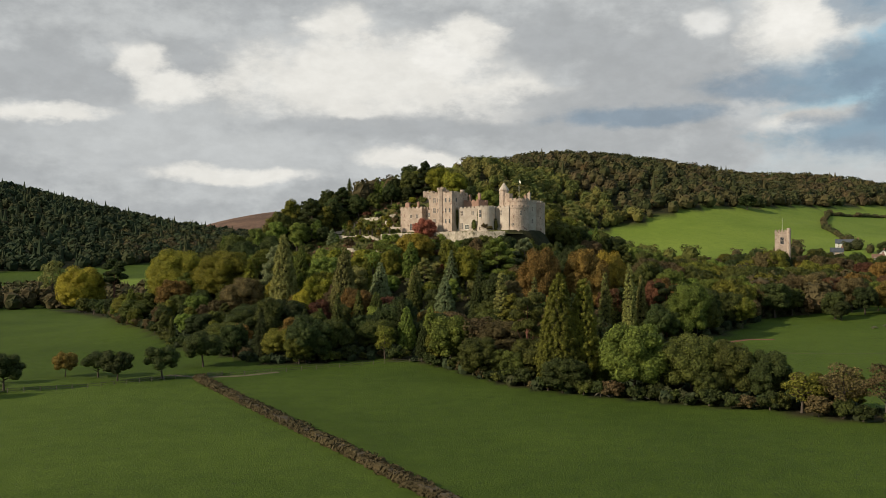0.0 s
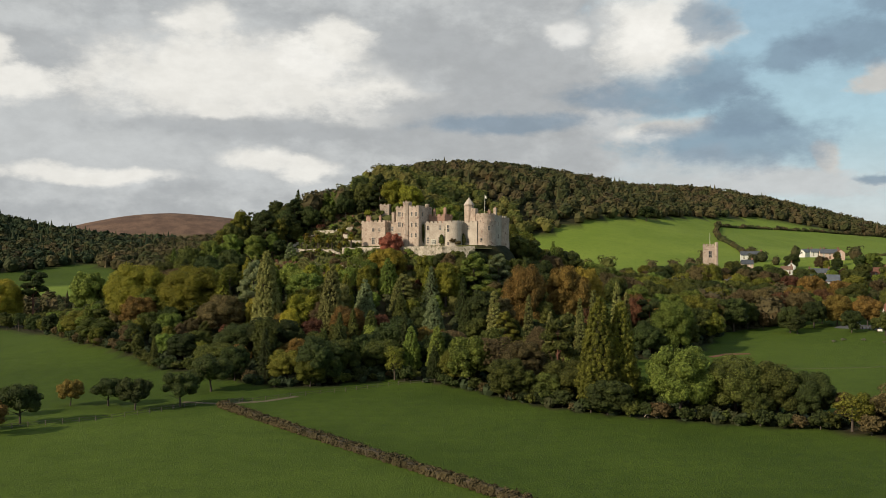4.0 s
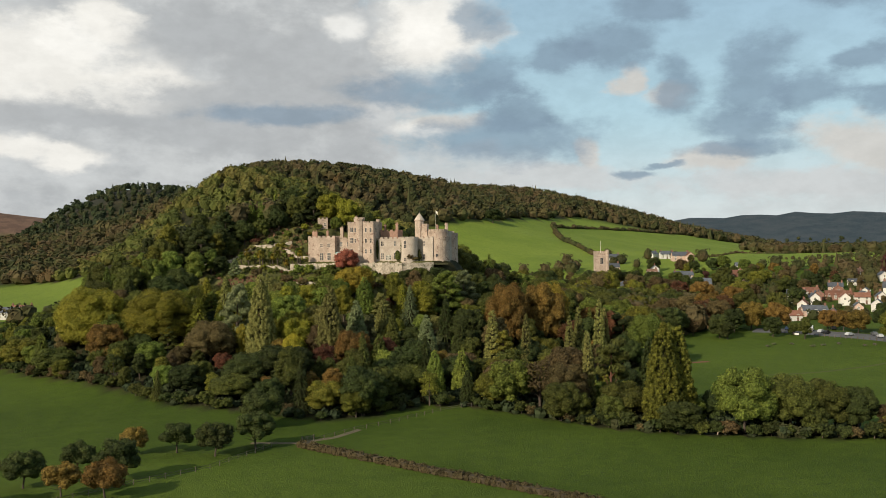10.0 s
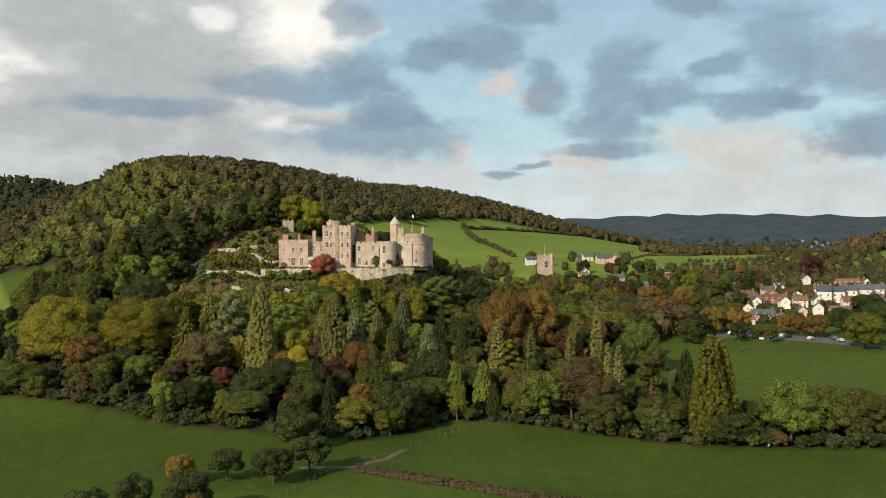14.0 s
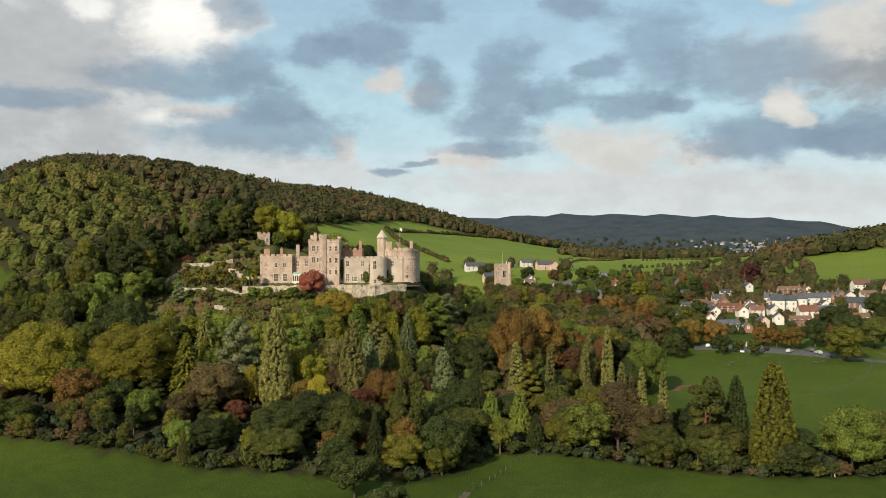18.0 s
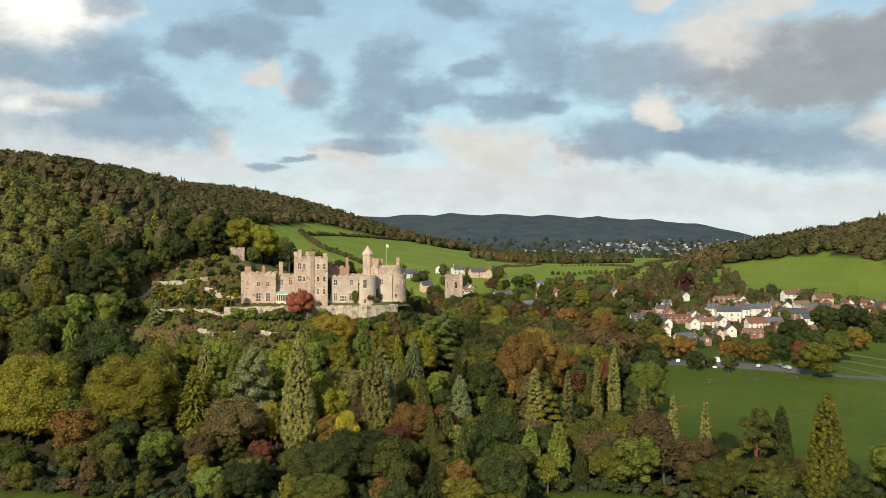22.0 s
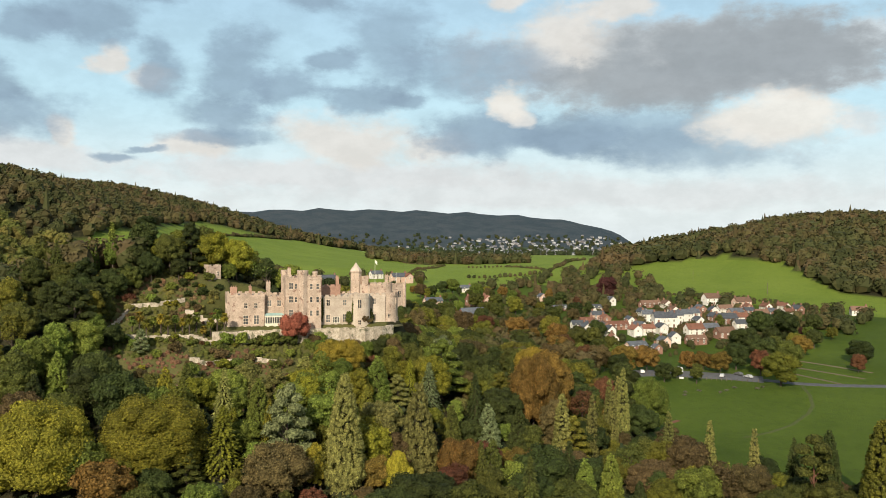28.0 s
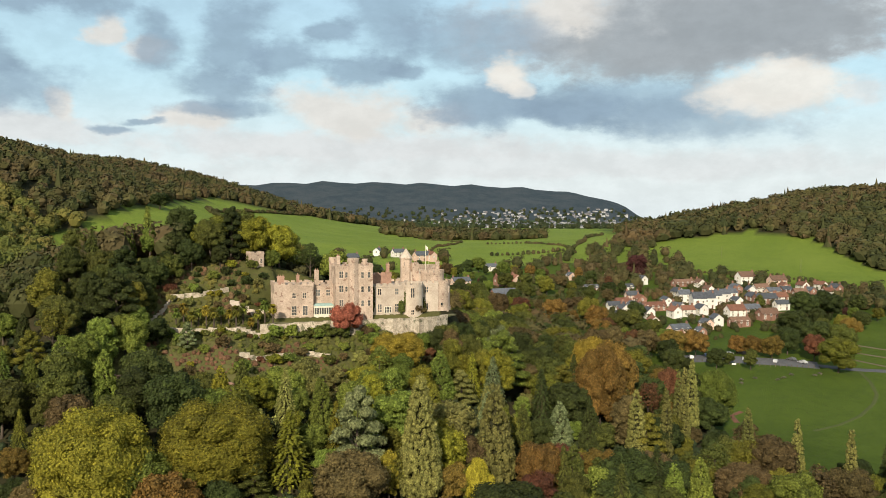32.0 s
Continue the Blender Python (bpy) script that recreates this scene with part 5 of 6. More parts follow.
for x, y, h, tint, w in ((197, 332, 9, "orange", 1.0), (199, 325, 9, "orange", 1.0), (199, 317, 10, "orange", 1.0), (212, 314, 13, "dark", 1.0), (207, 301, 12, "rust", 0.9), (190, 287, 15, "olive", 1.15), (181, 345, 12, "orange", 1.0), (172, 352, 13, "orange", 1.0), (226, 305, 15, "dark", 1.1), (236, 318, 17, "dark", 1.1), (230, 296, 14, "green", 1.1), (300, 330, 16, "dark", 1.1), (315, 322, 15, "dark", 1.1), (387.6, 467.6, 16, "maroon", 1.0), (372, 458, 9, "maroon", 0.9), (247, 268, 9, "rust", 0.9), (268, 272, 12, "dark", 1.2), (160, 360, 14, "brown", 1.0), (150, 372, 15, "brown", 1.0)):
    tree("broadleaf_tree", x, y, h, tint, "beside the village car park" if y < 360 and x < 245 else "among the village gardens", w)


STAND_OUT = [(t.location.x, t.location.y, t.location.z) for t in bpy.data.objects if t.parent is None and t.name.split(".")[0] in ("conifer", "poplar", "plane_tree", "cedar", "redwood", "cypress")]


def open_before(x, y, h):
    """Lower growth on the valley side of the trees that rise clear of the wood."""
    for a, b, _ in STAND_OUT:
        if b > 345:
            continue
        dx, dy = x - a, y - b
        fwd, side = -0.5 * dx - 0.866 * dy, abs(0.866 * dx - 0.5 * dy)
        if 1 < fwd < 24 and side < 6:
            return min(h, 4.5 + 0.22 * fwd)
    return h


def clear(x, y, gap=0.75):
    return all((x - a) ** 2 + (y - b) ** 2 > (r * gap) ** 2 for a, b, r in PLACED)


def fill_wood():
    """The wood on the tor: tall trees in its midst, low growth at its edge and on the castle slope."""
    rng = random.Random(11)
    pts = scatter(-215, 195, 155, 600, 8.4, lambda x, y: inside(TOR_WOOD, x, y) & (y < 470 + 0 * x) | (inside(TOR_WOOD, x, y) & (x < 110) & (y < 520)), 9)
    back = []
    for x, y in pts:
        u, v = clu(x, y)
        if (-2 < u < 68 and -10 < v < 31) or (-36 < u <= -2 and -10 < v < 8) or (-12 < u < 6 and 8 < v < 30) or not clear(x, y, 0.7):
            continue
        if (-34 < u < 50 and -40 < v <= -10) or (-40 < u < 8 and 2 < v < 28):
            continue
        far_side = (y > 445 and x > -90) or x > 130
        kind = rng.choices(("broadleaf_tree", "tall_tree", "conifer", "cedar", "thin_tree", "cypress"), (4.6, 3.2, 1.0, 0.7, 1.0, 1.2))[0]
        if x > 95 and kind != "broadleaf_tree":
            kind = "broadleaf_tree"
        tint = rng.choices(("dark", "green", "olive", "orange", "brown", "bright", "rust"), (3.2, 5, 2.6, 1.2, 2.0, 1.2, 0.25))[0]
        if y > 395 and tint in ("rust", "orange", "brown"):
            tint = "olive"
        if kind in ("conifer", "cedar", "cypress") or (x < -20 and y > 400):
            tint = rng.choices(("dark", "green", "bright", "olive"), (2.4, 4, 2.2, 1.0))[0]
        # lighter leaf tints on this part of the slope paint the sun falling there
        if -75 < x < 12 and 318 < y < 372:
            tint = rng.choice(("bright", "poplar", "lime", "olive", "bright", "lime"))
        h = rng.uniform(8.5, 16.0) * (1.15 if kind in ("conifer", "tall_tree") else 0.95)
        if y < 245 + 0.1 * x or (x < -60 and y < 345):
            h = rng.uniform(6.5, 10.5)
        if x < -105 and y > 365:
            h = min(h, rng.uniform(6.0, 9.0))
        if far_side and rng.random() < 0.5:
            back.append((x, y))
            continue
        h = open_before(x, y, h)
        if h < 9 and kind in ("conifer", "cedar", "cypress"):
            kind = "broadleaf_tree"
        tree(kind, x, y, h, tint)
    far_wood("hill_wood", back, "mixed trees on the back of the castle hill", WOOD_MIX, 10, 14, 0.0, seed=8, templates=FINE)
    # shrubs on the garden slope
    for x, y in scatter(-95, 60, 330, 450, 4.6, lambda x, y: np.ones(x.shape, bool), 21):
        u, v = clu(x, y)
        if not ((-38 < u < 54 and -40 < v < -8.6) or (-40 < u < -1 and 2 < v < 28) or (40 < u < 66 and -12 < v < 2)) or not clear(x, y, 0.5):
            continue
        # shrub tints lean bright, with the slope's sunlight put into the leaf colour
        tint = rng.choices(("green", "bright", "brown", "rust", "lime", "poplar"), (2.4, 3, 2.4, 0.8, 1.6, 1.6))[0]
        if u < 14 and v < -12 and rng.random() < 0.5:
            continue
        if v > 8 and rng.random() < 0.5:
            tint = "dark"
        tree("low_bush", x, y, rng.uniform(1.3, 3.6) if v > 8 else rng.uniform(1.6, 3.4) if v > -13 else rng.uniform(1.4, 4.0), tint, "on the castle garden slope", group="garden shrubs")
    # growth that hides parts of the terrace walls
    for k in range(40):
        u = -34 + k * 2.1 + rng.uniform(-0.8, 0.8)
        x, y = cpt(u, (-9.0 if u < 44 else -9.0 + (u - 44) * 0.75) + rng.uniform(-0.9, 0.5))
        if rng.random() < 0.74:
            tree("low_bush", x, y, rng.choice((1.6, 2.2, 2.8, 3.4, 4.2)) if u > -3 else rng.choice((1.2, 1.6, 2.0)), rng.choice(("green", "bright", "bright", "olive", "poplar", "brown")), "under the castle terrace wall", rng.uniform(0.7, 1.1), group="garden shrubs")
    slope = scatter(-100, 66, 325, 452, 1.9, lambda x, y: np.ones(x.shape, bool), 22)
    su, sv = clu(slope[:, 0], slope[:, 1])
    onit = ((su > -40) & (su < 64) & (sv > -44) & (sv < -8.4)) | ((su > -44) & (su < -1) & (sv > -8.4) & (sv < 30) & ~((su > -8) & (su < 2) & (sv > 18)))
    slope = slope[onit & (np.abs(np.sin(su * 0.21) * 6 + sv + 24) > 1.3)]
    bu, bv = clu(slope[:, 0], slope[:, 1])
    half = (np.sin(slope[:, 0] * 0.19 + 1) * np.cos(slope[:, 1] * 0.23) > -0.15) & ((bv < -12) | (bv > 3)) & (bu < 16)
    far_wood("garden_bracken", slope[half], "brown bracken and low shrubs on the garden slope", WOOD_BRACKEN, 0.8, 1.9, 0.0, "undergrowth", 51)
    far_wood("garden_undergrowth", slope[~half], "green low shrubs on the garden slope", WOOD_LIT_GOLD, 0.8, 2.2, 0.0, "undergrowth", 52)
    floor = scatter(-150, 175, 165, 440, 4.4, lambda x, y: inside(TOR_WOOD, x, y), 23)
    fu, fv = clu(floor[:, 0], floor[:, 1])
    floor = floor[~((fu > -46) & (fu < 66) & (fv > -44) & (fv < 32))]
    # dark wood colour here paints the shaded gaps between the trees
    far_wood("wood_undergrowth", floor, "green and brown undergrowth, darkened in colour for the shade beneath the trees", WOOD_DARK, 2.0, 4.2, 0.0, "undergrowth", 53, LOW)
    # hedge growth at the wood's foot
    for (ax, ay), (bx, by) in zip(TOR_WOOD[2:19], TOR_WOOD[3:20]):
        d = math.dist((ax, ay), (bx, by))
        for k in range(int(d / 4.0)):
            t = k / (d / 4.0)
            x, y = ax + (bx - ax) * t + rng.uniform(-1, 1), ay + (by - ay) * t + rng.uniform(0, 3)
            tree("low_bush", x, y, rng.uniform(2.0, 4.4), rng.choice(("dark", "green", "brown", "dark")), "along the edge of the wood", group="wood edge bushes")


fill_wood()


def village_trees():
    rng = random.Random(31)
    pts = scatter(120, 620, 300, 760, 15, lambda x, y: (0.75 * x + 0.66 * y > 330) & ~inside(TOR_WOOD, x, y) & (y < np.where(x < 345, 690, 562)), 33)
    far = []
    for x, y in pts:
        if (175 < x < 260 and 262 < y < 352) or (x > 425 and y < 0.75 * x + 120):
            continue
        s, p = ridge(x, y)
        if (p < 440 and y > 560) or (y > 565 and rng.random() < 0.55):
            continue
        if 220 < x < 420 and 335 < y < 430 and rng.random() < 0.72:
            continue
        far.append((x, y))
    k = 0
    gone = []
    for x, y in far:
        if any(abs(x - a) < 9 and abs(y - b) < 9 for a, b in HOUSES) or not clear(x, y, 0.8):
            continue
        if x < 345 and k < 150:
            k += 1
            tint = rng.choices(("dark", "green", "olive", "orange", "brown", "bright", "rust", "maroon"), (4, 5, 1.6, 1.4, 2.0, 1, 0.4, 0.3))[0]
            tree("broadleaf_tree" if rng.random() < 0.7 else "tall_tree", x, y, rng.uniform(9.0, 15.0) if x < 235 and y > 385 else rng.uniform(5.5, 11.5), tint, "among the village gardens")
        else:
            gone.append((x, y))
    far_wood("village_trees", gone, "mixed trees between houses and fields", WOOD_MIX, 6, 11, 0.04, seed=9, templates=FINE)


def hedge(pts, h0, h1, step, label, seed, mat=None):
    out = []
    for (ax, ay), (bx, by) in zip(pts, pts[1:]):
        n = max(1, int(math.dist((ax, ay), (bx, by)) / step))
        out += [(ax + (bx - ax) * k / n, ay + (by - ay) * k / n) for k in range(n)]
    far_wood("hedgerow", out, label, mat or WOOD_MIX, h0, h1, 0.0, "hedge", seed)

# ---- village ----
WHITEWASH = material("whitewash", (0.70, 0.68, 0.63), (0.56, 0.53, 0.48), 0.85, 0.4, 4.0, 1.0, 0.2, 0.06)
BRICK = material("brick", (0.28, 0.15, 0.105), (0.19, 0.105, 0.08), 0.9, 0.6, 6.0, 1.0, 0.3, 0.12)
PINKWASH = material("pinkwash", (0.58, 0.42, 0.33), (0.47, 0.33, 0.26), 0.88, 0.5, 5.0, 1.0, 0.2, 0.08)
SLATE_ROOF = material("slate_roof", (0.105, 0.115, 0.13), (0.055, 0.06, 0.07), 0.7, 0.7, 7.0, 1.0, 0.4, 0.25)
TILE_ROOF = material("tile_roof", (0.23, 0.105, 0.068), (0.14, 0.068, 0.046), 0.85, 0.8, 7.0, 1.0, 0.4, 0.25)
BROWN_ROOF = material("brown_roof", (0.19, 0.11, 0.075), (0.11, 0.07, 0.05), 0.88, 0.8, 7.0, 1.0, 0.4, 0.2)
WALLS = {"w": (WHITEWASH, "white rendered"), "b": (BRICK, "red brick"), "p": (PINKWASH, "pinkish stone")}
ROOFS = {"s": (SLATE_ROOF, "grey slate"), "t": (TILE_ROOF, "red tile"), "o": (BROWN_ROOF, "brown tile")}
HOUSES = []
house_rng = random.Random(3)


def house(x, y, turn, L=10.0, W=6.5, H=4.6, wall="w", roof="s", pitch=0.85, stacks=1, floors=2, where="in the village"):
    """A gabled house; its long side runs along local x, windows on both long sides and the gables."""
    z = hz(x, y)
    L, W, H = L * 0.84, W * 0.8, H * 0.84
    HOUSES.append((x, y))
    wm, ww = WALLS[wall]
    rm, rw = ROOFS[roof]
    t = thing("house", pose(x, y, z, 0, 0, turn), f"{ww} house with a {rw} roof {where}", "house")
    R = H + W / 2 * pitch
    g = Geo()
    for s in (-1, 1):
        g.poly([(-L / 2, s * W / 2, -1.5), (L / 2, s * W / 2, -1.5), (L / 2, s * W / 2, H), (-L / 2, s * W / 2, H)][::s])
        g.poly([(s * L / 2, -W / 2, -1.5), (s * L / 2, W / 2, -1.5), (s * L / 2, W / 2, H), (s * L / 2, 0, R), (s * L / 2, -W / 2, H)][::s])
    put_part("wall", g.mesh("wall", wm), t)
    e, th = 0.35, 0.2
    for s in (-1, 1):
        g = Geo()
        zs = H - e * pitch
        a = [(-L / 2 - e, s * (W / 2 + e), zs), (L / 2 + e, s * (W / 2 + e), zs), (L / 2 + e, 0, R), (-L / 2 - e, 0, R)]
        b = [(p[0], p[1], p[2] + th) for p in a]
        g.poly(a[::-s])
        g.poly(b[::s])
        for k in range(4):
            g.poly([a[k], a[(k + 1) % 4], b[(k + 1) % 4], b[k]][::s])
        put_part("roof", g.mesh("roof", rm), t)
    for k in range(stacks):
        cx = (L / 2 - 0.6) * (1 if k == 0 else -1)
        c = put_part("chimney", Geo().box(cx - 0.45, -0.4, H, cx + 0.45, 0.4, R + 1.2).box(cx - 0.52, -0.47, R + 0.8, cx + 0.52, 0.47, R + 1.0).mesh("chimney", BRICK), t)
        put_part("chimney_pot", Geo().prism(ring(cx, 0, 0.16, 8), R + 1.2, R + 1.7, 0.85).mesh("chimney_pot", TILE_ROOF), c)
    n = max(2, int(L / 3.2))
    frame_mat = CREAM_PAINT if wall == "w" else WHITEWASH
    for s, ang in ((-1, 0), (1, 180)):
        for f in range(floors):
            for k in range(n):
                wx = -L / 2 + L * (k + 0.5) / n
                if f == 0 and k == n // 2 and s < 0:
                    put_part("door", Geo().box(wx - 0.48, s * W / 2 - 0.06, 0, wx + 0.48, s * W / 2 + 0.06, 2.05).mesh("door", BROWN_ROOF), t)
                    continue
                window(t, wx, s * (W / 2 + 0.01), 0.9 + f * (H - 0.6) / floors, ang, 0.95, 1.15, 2, 2, frame_mat)
    for s, ang in ((-1, -90), (1, 90)):
        window(t, s * (L / 2 + 0.01), 0, 0.9 + (floors - 1) * (H - 0.6) / floors, ang, 0.9, 1.1, 2, 2, frame_mat)
    return t


# the street: terrace of tall white houses, and cottages round it
STREET = -38.0
for x, y, turn, L, W, H, wl, rf, st in (
    (361, 452, 60, 8, 6.5, 4.4, "w", "s", 1), (302, 410, 40, 13, 6, 3.2, "w", "s", 0), (314, 404, 130, 8, 7, 6.2, "w", "s", 1),
    (298, 389, -50, 9, 9.5, 8.2, "w", "s", 2), (306, 386, -50, 8, 8, 7.4, "w", "s", 1), (317, 387, -42, 9, 8, 7.0, "w", "s", 2),
    (328, 386, -40, 10, 7.5, 6.2, "w", "s", 1), (337, 384, -36, 9, 7, 5.6, "w", "s", 1), (357, 378, 35, 9, 7, 5.4, "w", "s", 1),
    (405, 397, -35, 14, 9, 5.6, "w", "o", 1), (380, 379, -35, 12, 7, 3.6, "w", "o", 0), (408, 377, -35, 14, 8, 5.0, "p", "o", 2),
    (396, 369, 40, 8, 6, 4.0, "b", "t", 1), (334, 362, -38, 16, 8, 5.2, "b", "s", 2), (370, 427, -30, 18, 7, 2.6, "b", "o", 1),
):
    house(x, y, turn, L, W, H, wl, rf, stacks=st, where="in the village street")
for x, y, turn, L, W, H, wl, rf, st in (
    (374, 417, 50, 9, 7, 3.4, "w", "o", 1), (256, 401, 55, 8, 6.5, 4.6, "w", "s", 1), (280, 408, -38, 16, 6, 3.6, "b", "t", 1),
    (266, 390, 50, 10, 6.5, 4.8, "w", "t", 2), (274, 386, -38, 9, 6, 4.6, "w", "t", 1), (282, 381, 50, 9, 6.5, 4.8, "w", "s", 1),
    (288, 364, -38, 12, 8, 4.6, "w", "t", 1), (299, 359, -38, 12, 7, 4.2, "p", "s", 1), (290, 347, -35, 13, 8, 4.2, "b", "o", 0),
    (262, 365, 40, 9, 6.5, 4.4, "w", "s", 1), (265, 354, -38, 13, 6, 3.6, "b", "o", 1), (250, 366, 50, 9, 6, 4.0, "p", "s", 1),
    (229, 361, 45, 7, 5.5, 3.6, "b", "s", 1), (290, 336, -40, 12, 7, 3.6, "b", "o", 0), (207, 365, -20, 11, 6, 3.2, "w", "t", 2),
    (228, 372, -25, 14, 6.5, 3.6, "p", "s", 1), (238, 390, 40, 9, 6, 4.2, "w", "t", 1), (424, 306, -60, 12, 7, 4.2, "w", "o", 1),
):
    house(x, y, turn, L, W, H, wl, rf, stacks=st, where="among village gardens")
for x, y, turn, L, W, H, wl, rf, st in (
    (285, 648, -20, 18, 8, 4.4, "w", "s", 1), (338, 665, 20, 9, 7, 4.6, "w", "s", 1), (334, 641, -20, 12, 7, 4.6, "w", "s", 2),
    (325, 611, -20, 15, 8, 5.0, "p", "s", 2), (330, 606, 70, 9, 7, 5.6, "p", "t", 1), (255, 595, -20, 9, 8, 5.2, "p", "s", 1),
    (274, 571, 60, 8, 7, 4.6, "w", "s", 1), (268, 566, -25, 8, 6, 3.8, "w", "o", 1), (276, 541, -25, 15, 7, 4.4, "p", "s", 2),
    (300, 522, -30, 17, 8, 4.8, "b", "t", 2), (306, 518, 60, 10, 7, 5.4, "p", "t", 1), (250, 491, -30, 18, 10, 5.0, "b", "s", 0),
    (234, 494, -30, 12, 7, 2.6, "b", "t", 0), (341, 560, -25, 10, 6, 3.6, "w", "s", 1), (350, 500, 50, 9, 6, 3.8, "p", "s", 1),
    (322, 470, -30, 12, 5, 2.6, "b", "s", 0), (338, 452, -30, 10, 5, 2.6, "w", "s", 0), (372, 482, 20, 9, 6, 3.6, "b", "o", 1),
    (-147, 655, -20, 17, 9, 5.2, "w", "s", 1), (-141, 667, -15, 15, 8, 5.2, "p", "t", 2),
):
    house(x, y, turn, L, W, H, wl, rf, stacks=st, where="standing among trees")



def infill():
    """Cottages packed between the placed ones."""
    rng = random.Random(17)
    made = 0
    while made < 26:
        x, y = rng.uniform(236, 415), rng.uniform(338, 432)
        along, off = (x - 240) * 0.86 - (y - 400) * 0.5, (x - 240) * 0.5 + (y - 400) * 0.86
        if not (-10 < along < 190 and -5 < off < 62) or any(math.dist((x, y), q) < 10.5 for q in HOUSES):
            continue
        made += 1
        house(x, y, rng.choice((-38, 52)) + rng.uniform(-8, 8), rng.uniform(8, 12), rng.uniform(5.5, 7), rng.uniform(3.6, 4.8), rng.choices("wpb", (5, 2, 3))[0], rng.choices("sto", (4, 4, 2))[0], stacks=rng.choice((1, 1, 2)), where="packed among village houses")


infill()

# ---- church ----
church = thing("church", pose(183.5, 497, hz(183.5, 497), 0, 0, -22), "pink stone church with a square battlemented tower", "church")
put_part("tower", Geo().box(-3.7, -3.7, -2, 3.7, 3.7, 27.2).box(-3.85, -3.85, 26.4, 3.85, 3.85, 26.9).box(-3.8, -3.8, 18.0, 3.8, 3.8, 18.3).mesh("tower", STONE), church)
for p, q in (((-3.7, -3.5), (3.7, -3.5)), ((-3.7, 3.5), (3.7, 3.5)), ((-3.5, -3.7), (-3.5, 3.7)), ((3.5, -3.7), (3.5, 3.7))):
    crenels(church, p, q, 27.2, 0.9, 0.7, 0.9)
put_part("stair_turret", Geo().prism(ring(3.4, -3.4, 1.0, 8), 0, 29.0).mesh("stair_turret", STONE), church)
put_part("flagpole", Geo().prism(ring(0, 0, 0.1, 6), 27, 34.5, 0.6).mesh("flagpole", CREAM_PAINT), church)
for ang, dx, dy in ((0, 0, -3.72), (-90, -3.72, 0), (90, 3.72, 0)):
    window(church, dx, dy, 20.5, ang, 1.7, 3.6, 2, 2)
    window(church, dx, dy, 11.0, ang, 1.0, 2.0, 1, 1)
put_part("nave", Geo().box(3.7, -5, -2, 28, 5, 7).mesh("nave", STONE), church)
put_part("nave_roof", Geo().prism([(3.7, -5.4), (28.4, -5.4), (28.4, 5.4), (3.7, 5.4)], 7, 11, 0.02, (17, 0)).mesh("nave_roof", SLATE_ROOF), church)

village_trees()
low = [q for q in scatter(215, 430, 325, 520, 8.0, lambda x, y: 0.75 * x + 0.66 * y > 400, 44) if all(math.dist(q, h) > 6.2 for h in HOUSES) and not (176 < q[0] < 262 and q[1] < 350)]
far_wood("village_shrubs", low, "garden shrubs and small trees between village houses", WOOD_MIX, 2.5, 6.0, 0.0, "shrubs", 55, FINE)

# ---- car park, paths and meadow things ----
ASPHALT = material("asphalt", (0.115, 0.115, 0.12), (0.075, 0.075, 0.08), 0.9, 0.5, 6.0, 1.0, 0.2)
PATH_DIRT = material("path_dirt", (0.15, 0.115, 0.075), (0.09, 0.08, 0.045), 0.95, 0.6, 5.0)
TIMBER = material("weathered_timber", (0.15, 0.125, 0.095), (0.08, 0.068, 0.052), 0.9, 1.0, 9.0)


def strip(name, pts, width, mat, label, lift=0.08, kind="structure"):
    """A ribbon of paving laid on the ground along plan points."""
    fine = []
    for (ax, ay), (bx, by) in zip(pts, pts[1:]):
        n = max(1, int(math.dist((ax, ay), (bx, by)) / 2.0))
        fine += [(ax + (bx - ax) * k / n, ay + (by - ay) * k / n) for k in range(n)]
    fine.append(pts[-1])
    g, rows = Geo(), []
    for k, (x, y) in enumerate(fine):
        a, b = fine[max(0, k - 1)], fine[min(len(fine) - 1, k + 1)]
        d = math.dist(a, b) or 1
        nx, ny = -(b[1] - a[1]) / d * width / 2, (b[0] - a[0]) / d * width / 2
        row = []
        for t in (-1, -0.5, 0, 0.5, 1):
            px, py = x + nx * t, y + ny * t
            row.append(len(g.v))
            g.v.append((px, py, hz(px, py) + lift - (0.3 if abs(t) == 1 else 0)))
        rows.append(row)
    for r, q in zip(rows, rows[1:]):
        g.f += [(r[i], q[i], q[i + 1], r[i + 1]) for i in range(4)]
    return tagged(new(name, g.mesh(name, mat, True)), label, name.replace("_", " "), kind=kind)


strip("car_park", [(172, 350), (184, 336), (187, 324), (193, 311), (198, 297)], 17, ASPHALT, "grey asphalt car park beside the meadow", 0.22)
strip("road", [(196, 302), (200, 284), (208, 270), (222, 252), (240, 225)], 7, ASPHALT, "narrow grey asphalt lane", 0.2)
strip("footpath", [(255, 304), (253, 281), (250, 262)], 2.6, PATH_DIRT, "pale earth footpath over the grass", 0.14)
strip("footpath", [(238, 296), (236, 277), (233, 262)], 2.6, PATH_DIRT, "pale earth footpath over the grass", 0.14)
strip("footpath", [(222, 290), (216, 273), (211, 262)], 2.6, PATH_DIRT, "pale earth footpath over the grass", 0.14)
strip("track", [(197, 280), (182.5, 273), (166, 267.4), (151.6, 265.5), (130.6, 265.6), (114, 268.6), (100.3, 273.5)], 2.2, material("worn_grass", (0.068, 0.080, 0.020), (0.048, 0.064, 0.012), 0.95, 0.5, 4.0), "worn grass track across the meadow", 0.10)
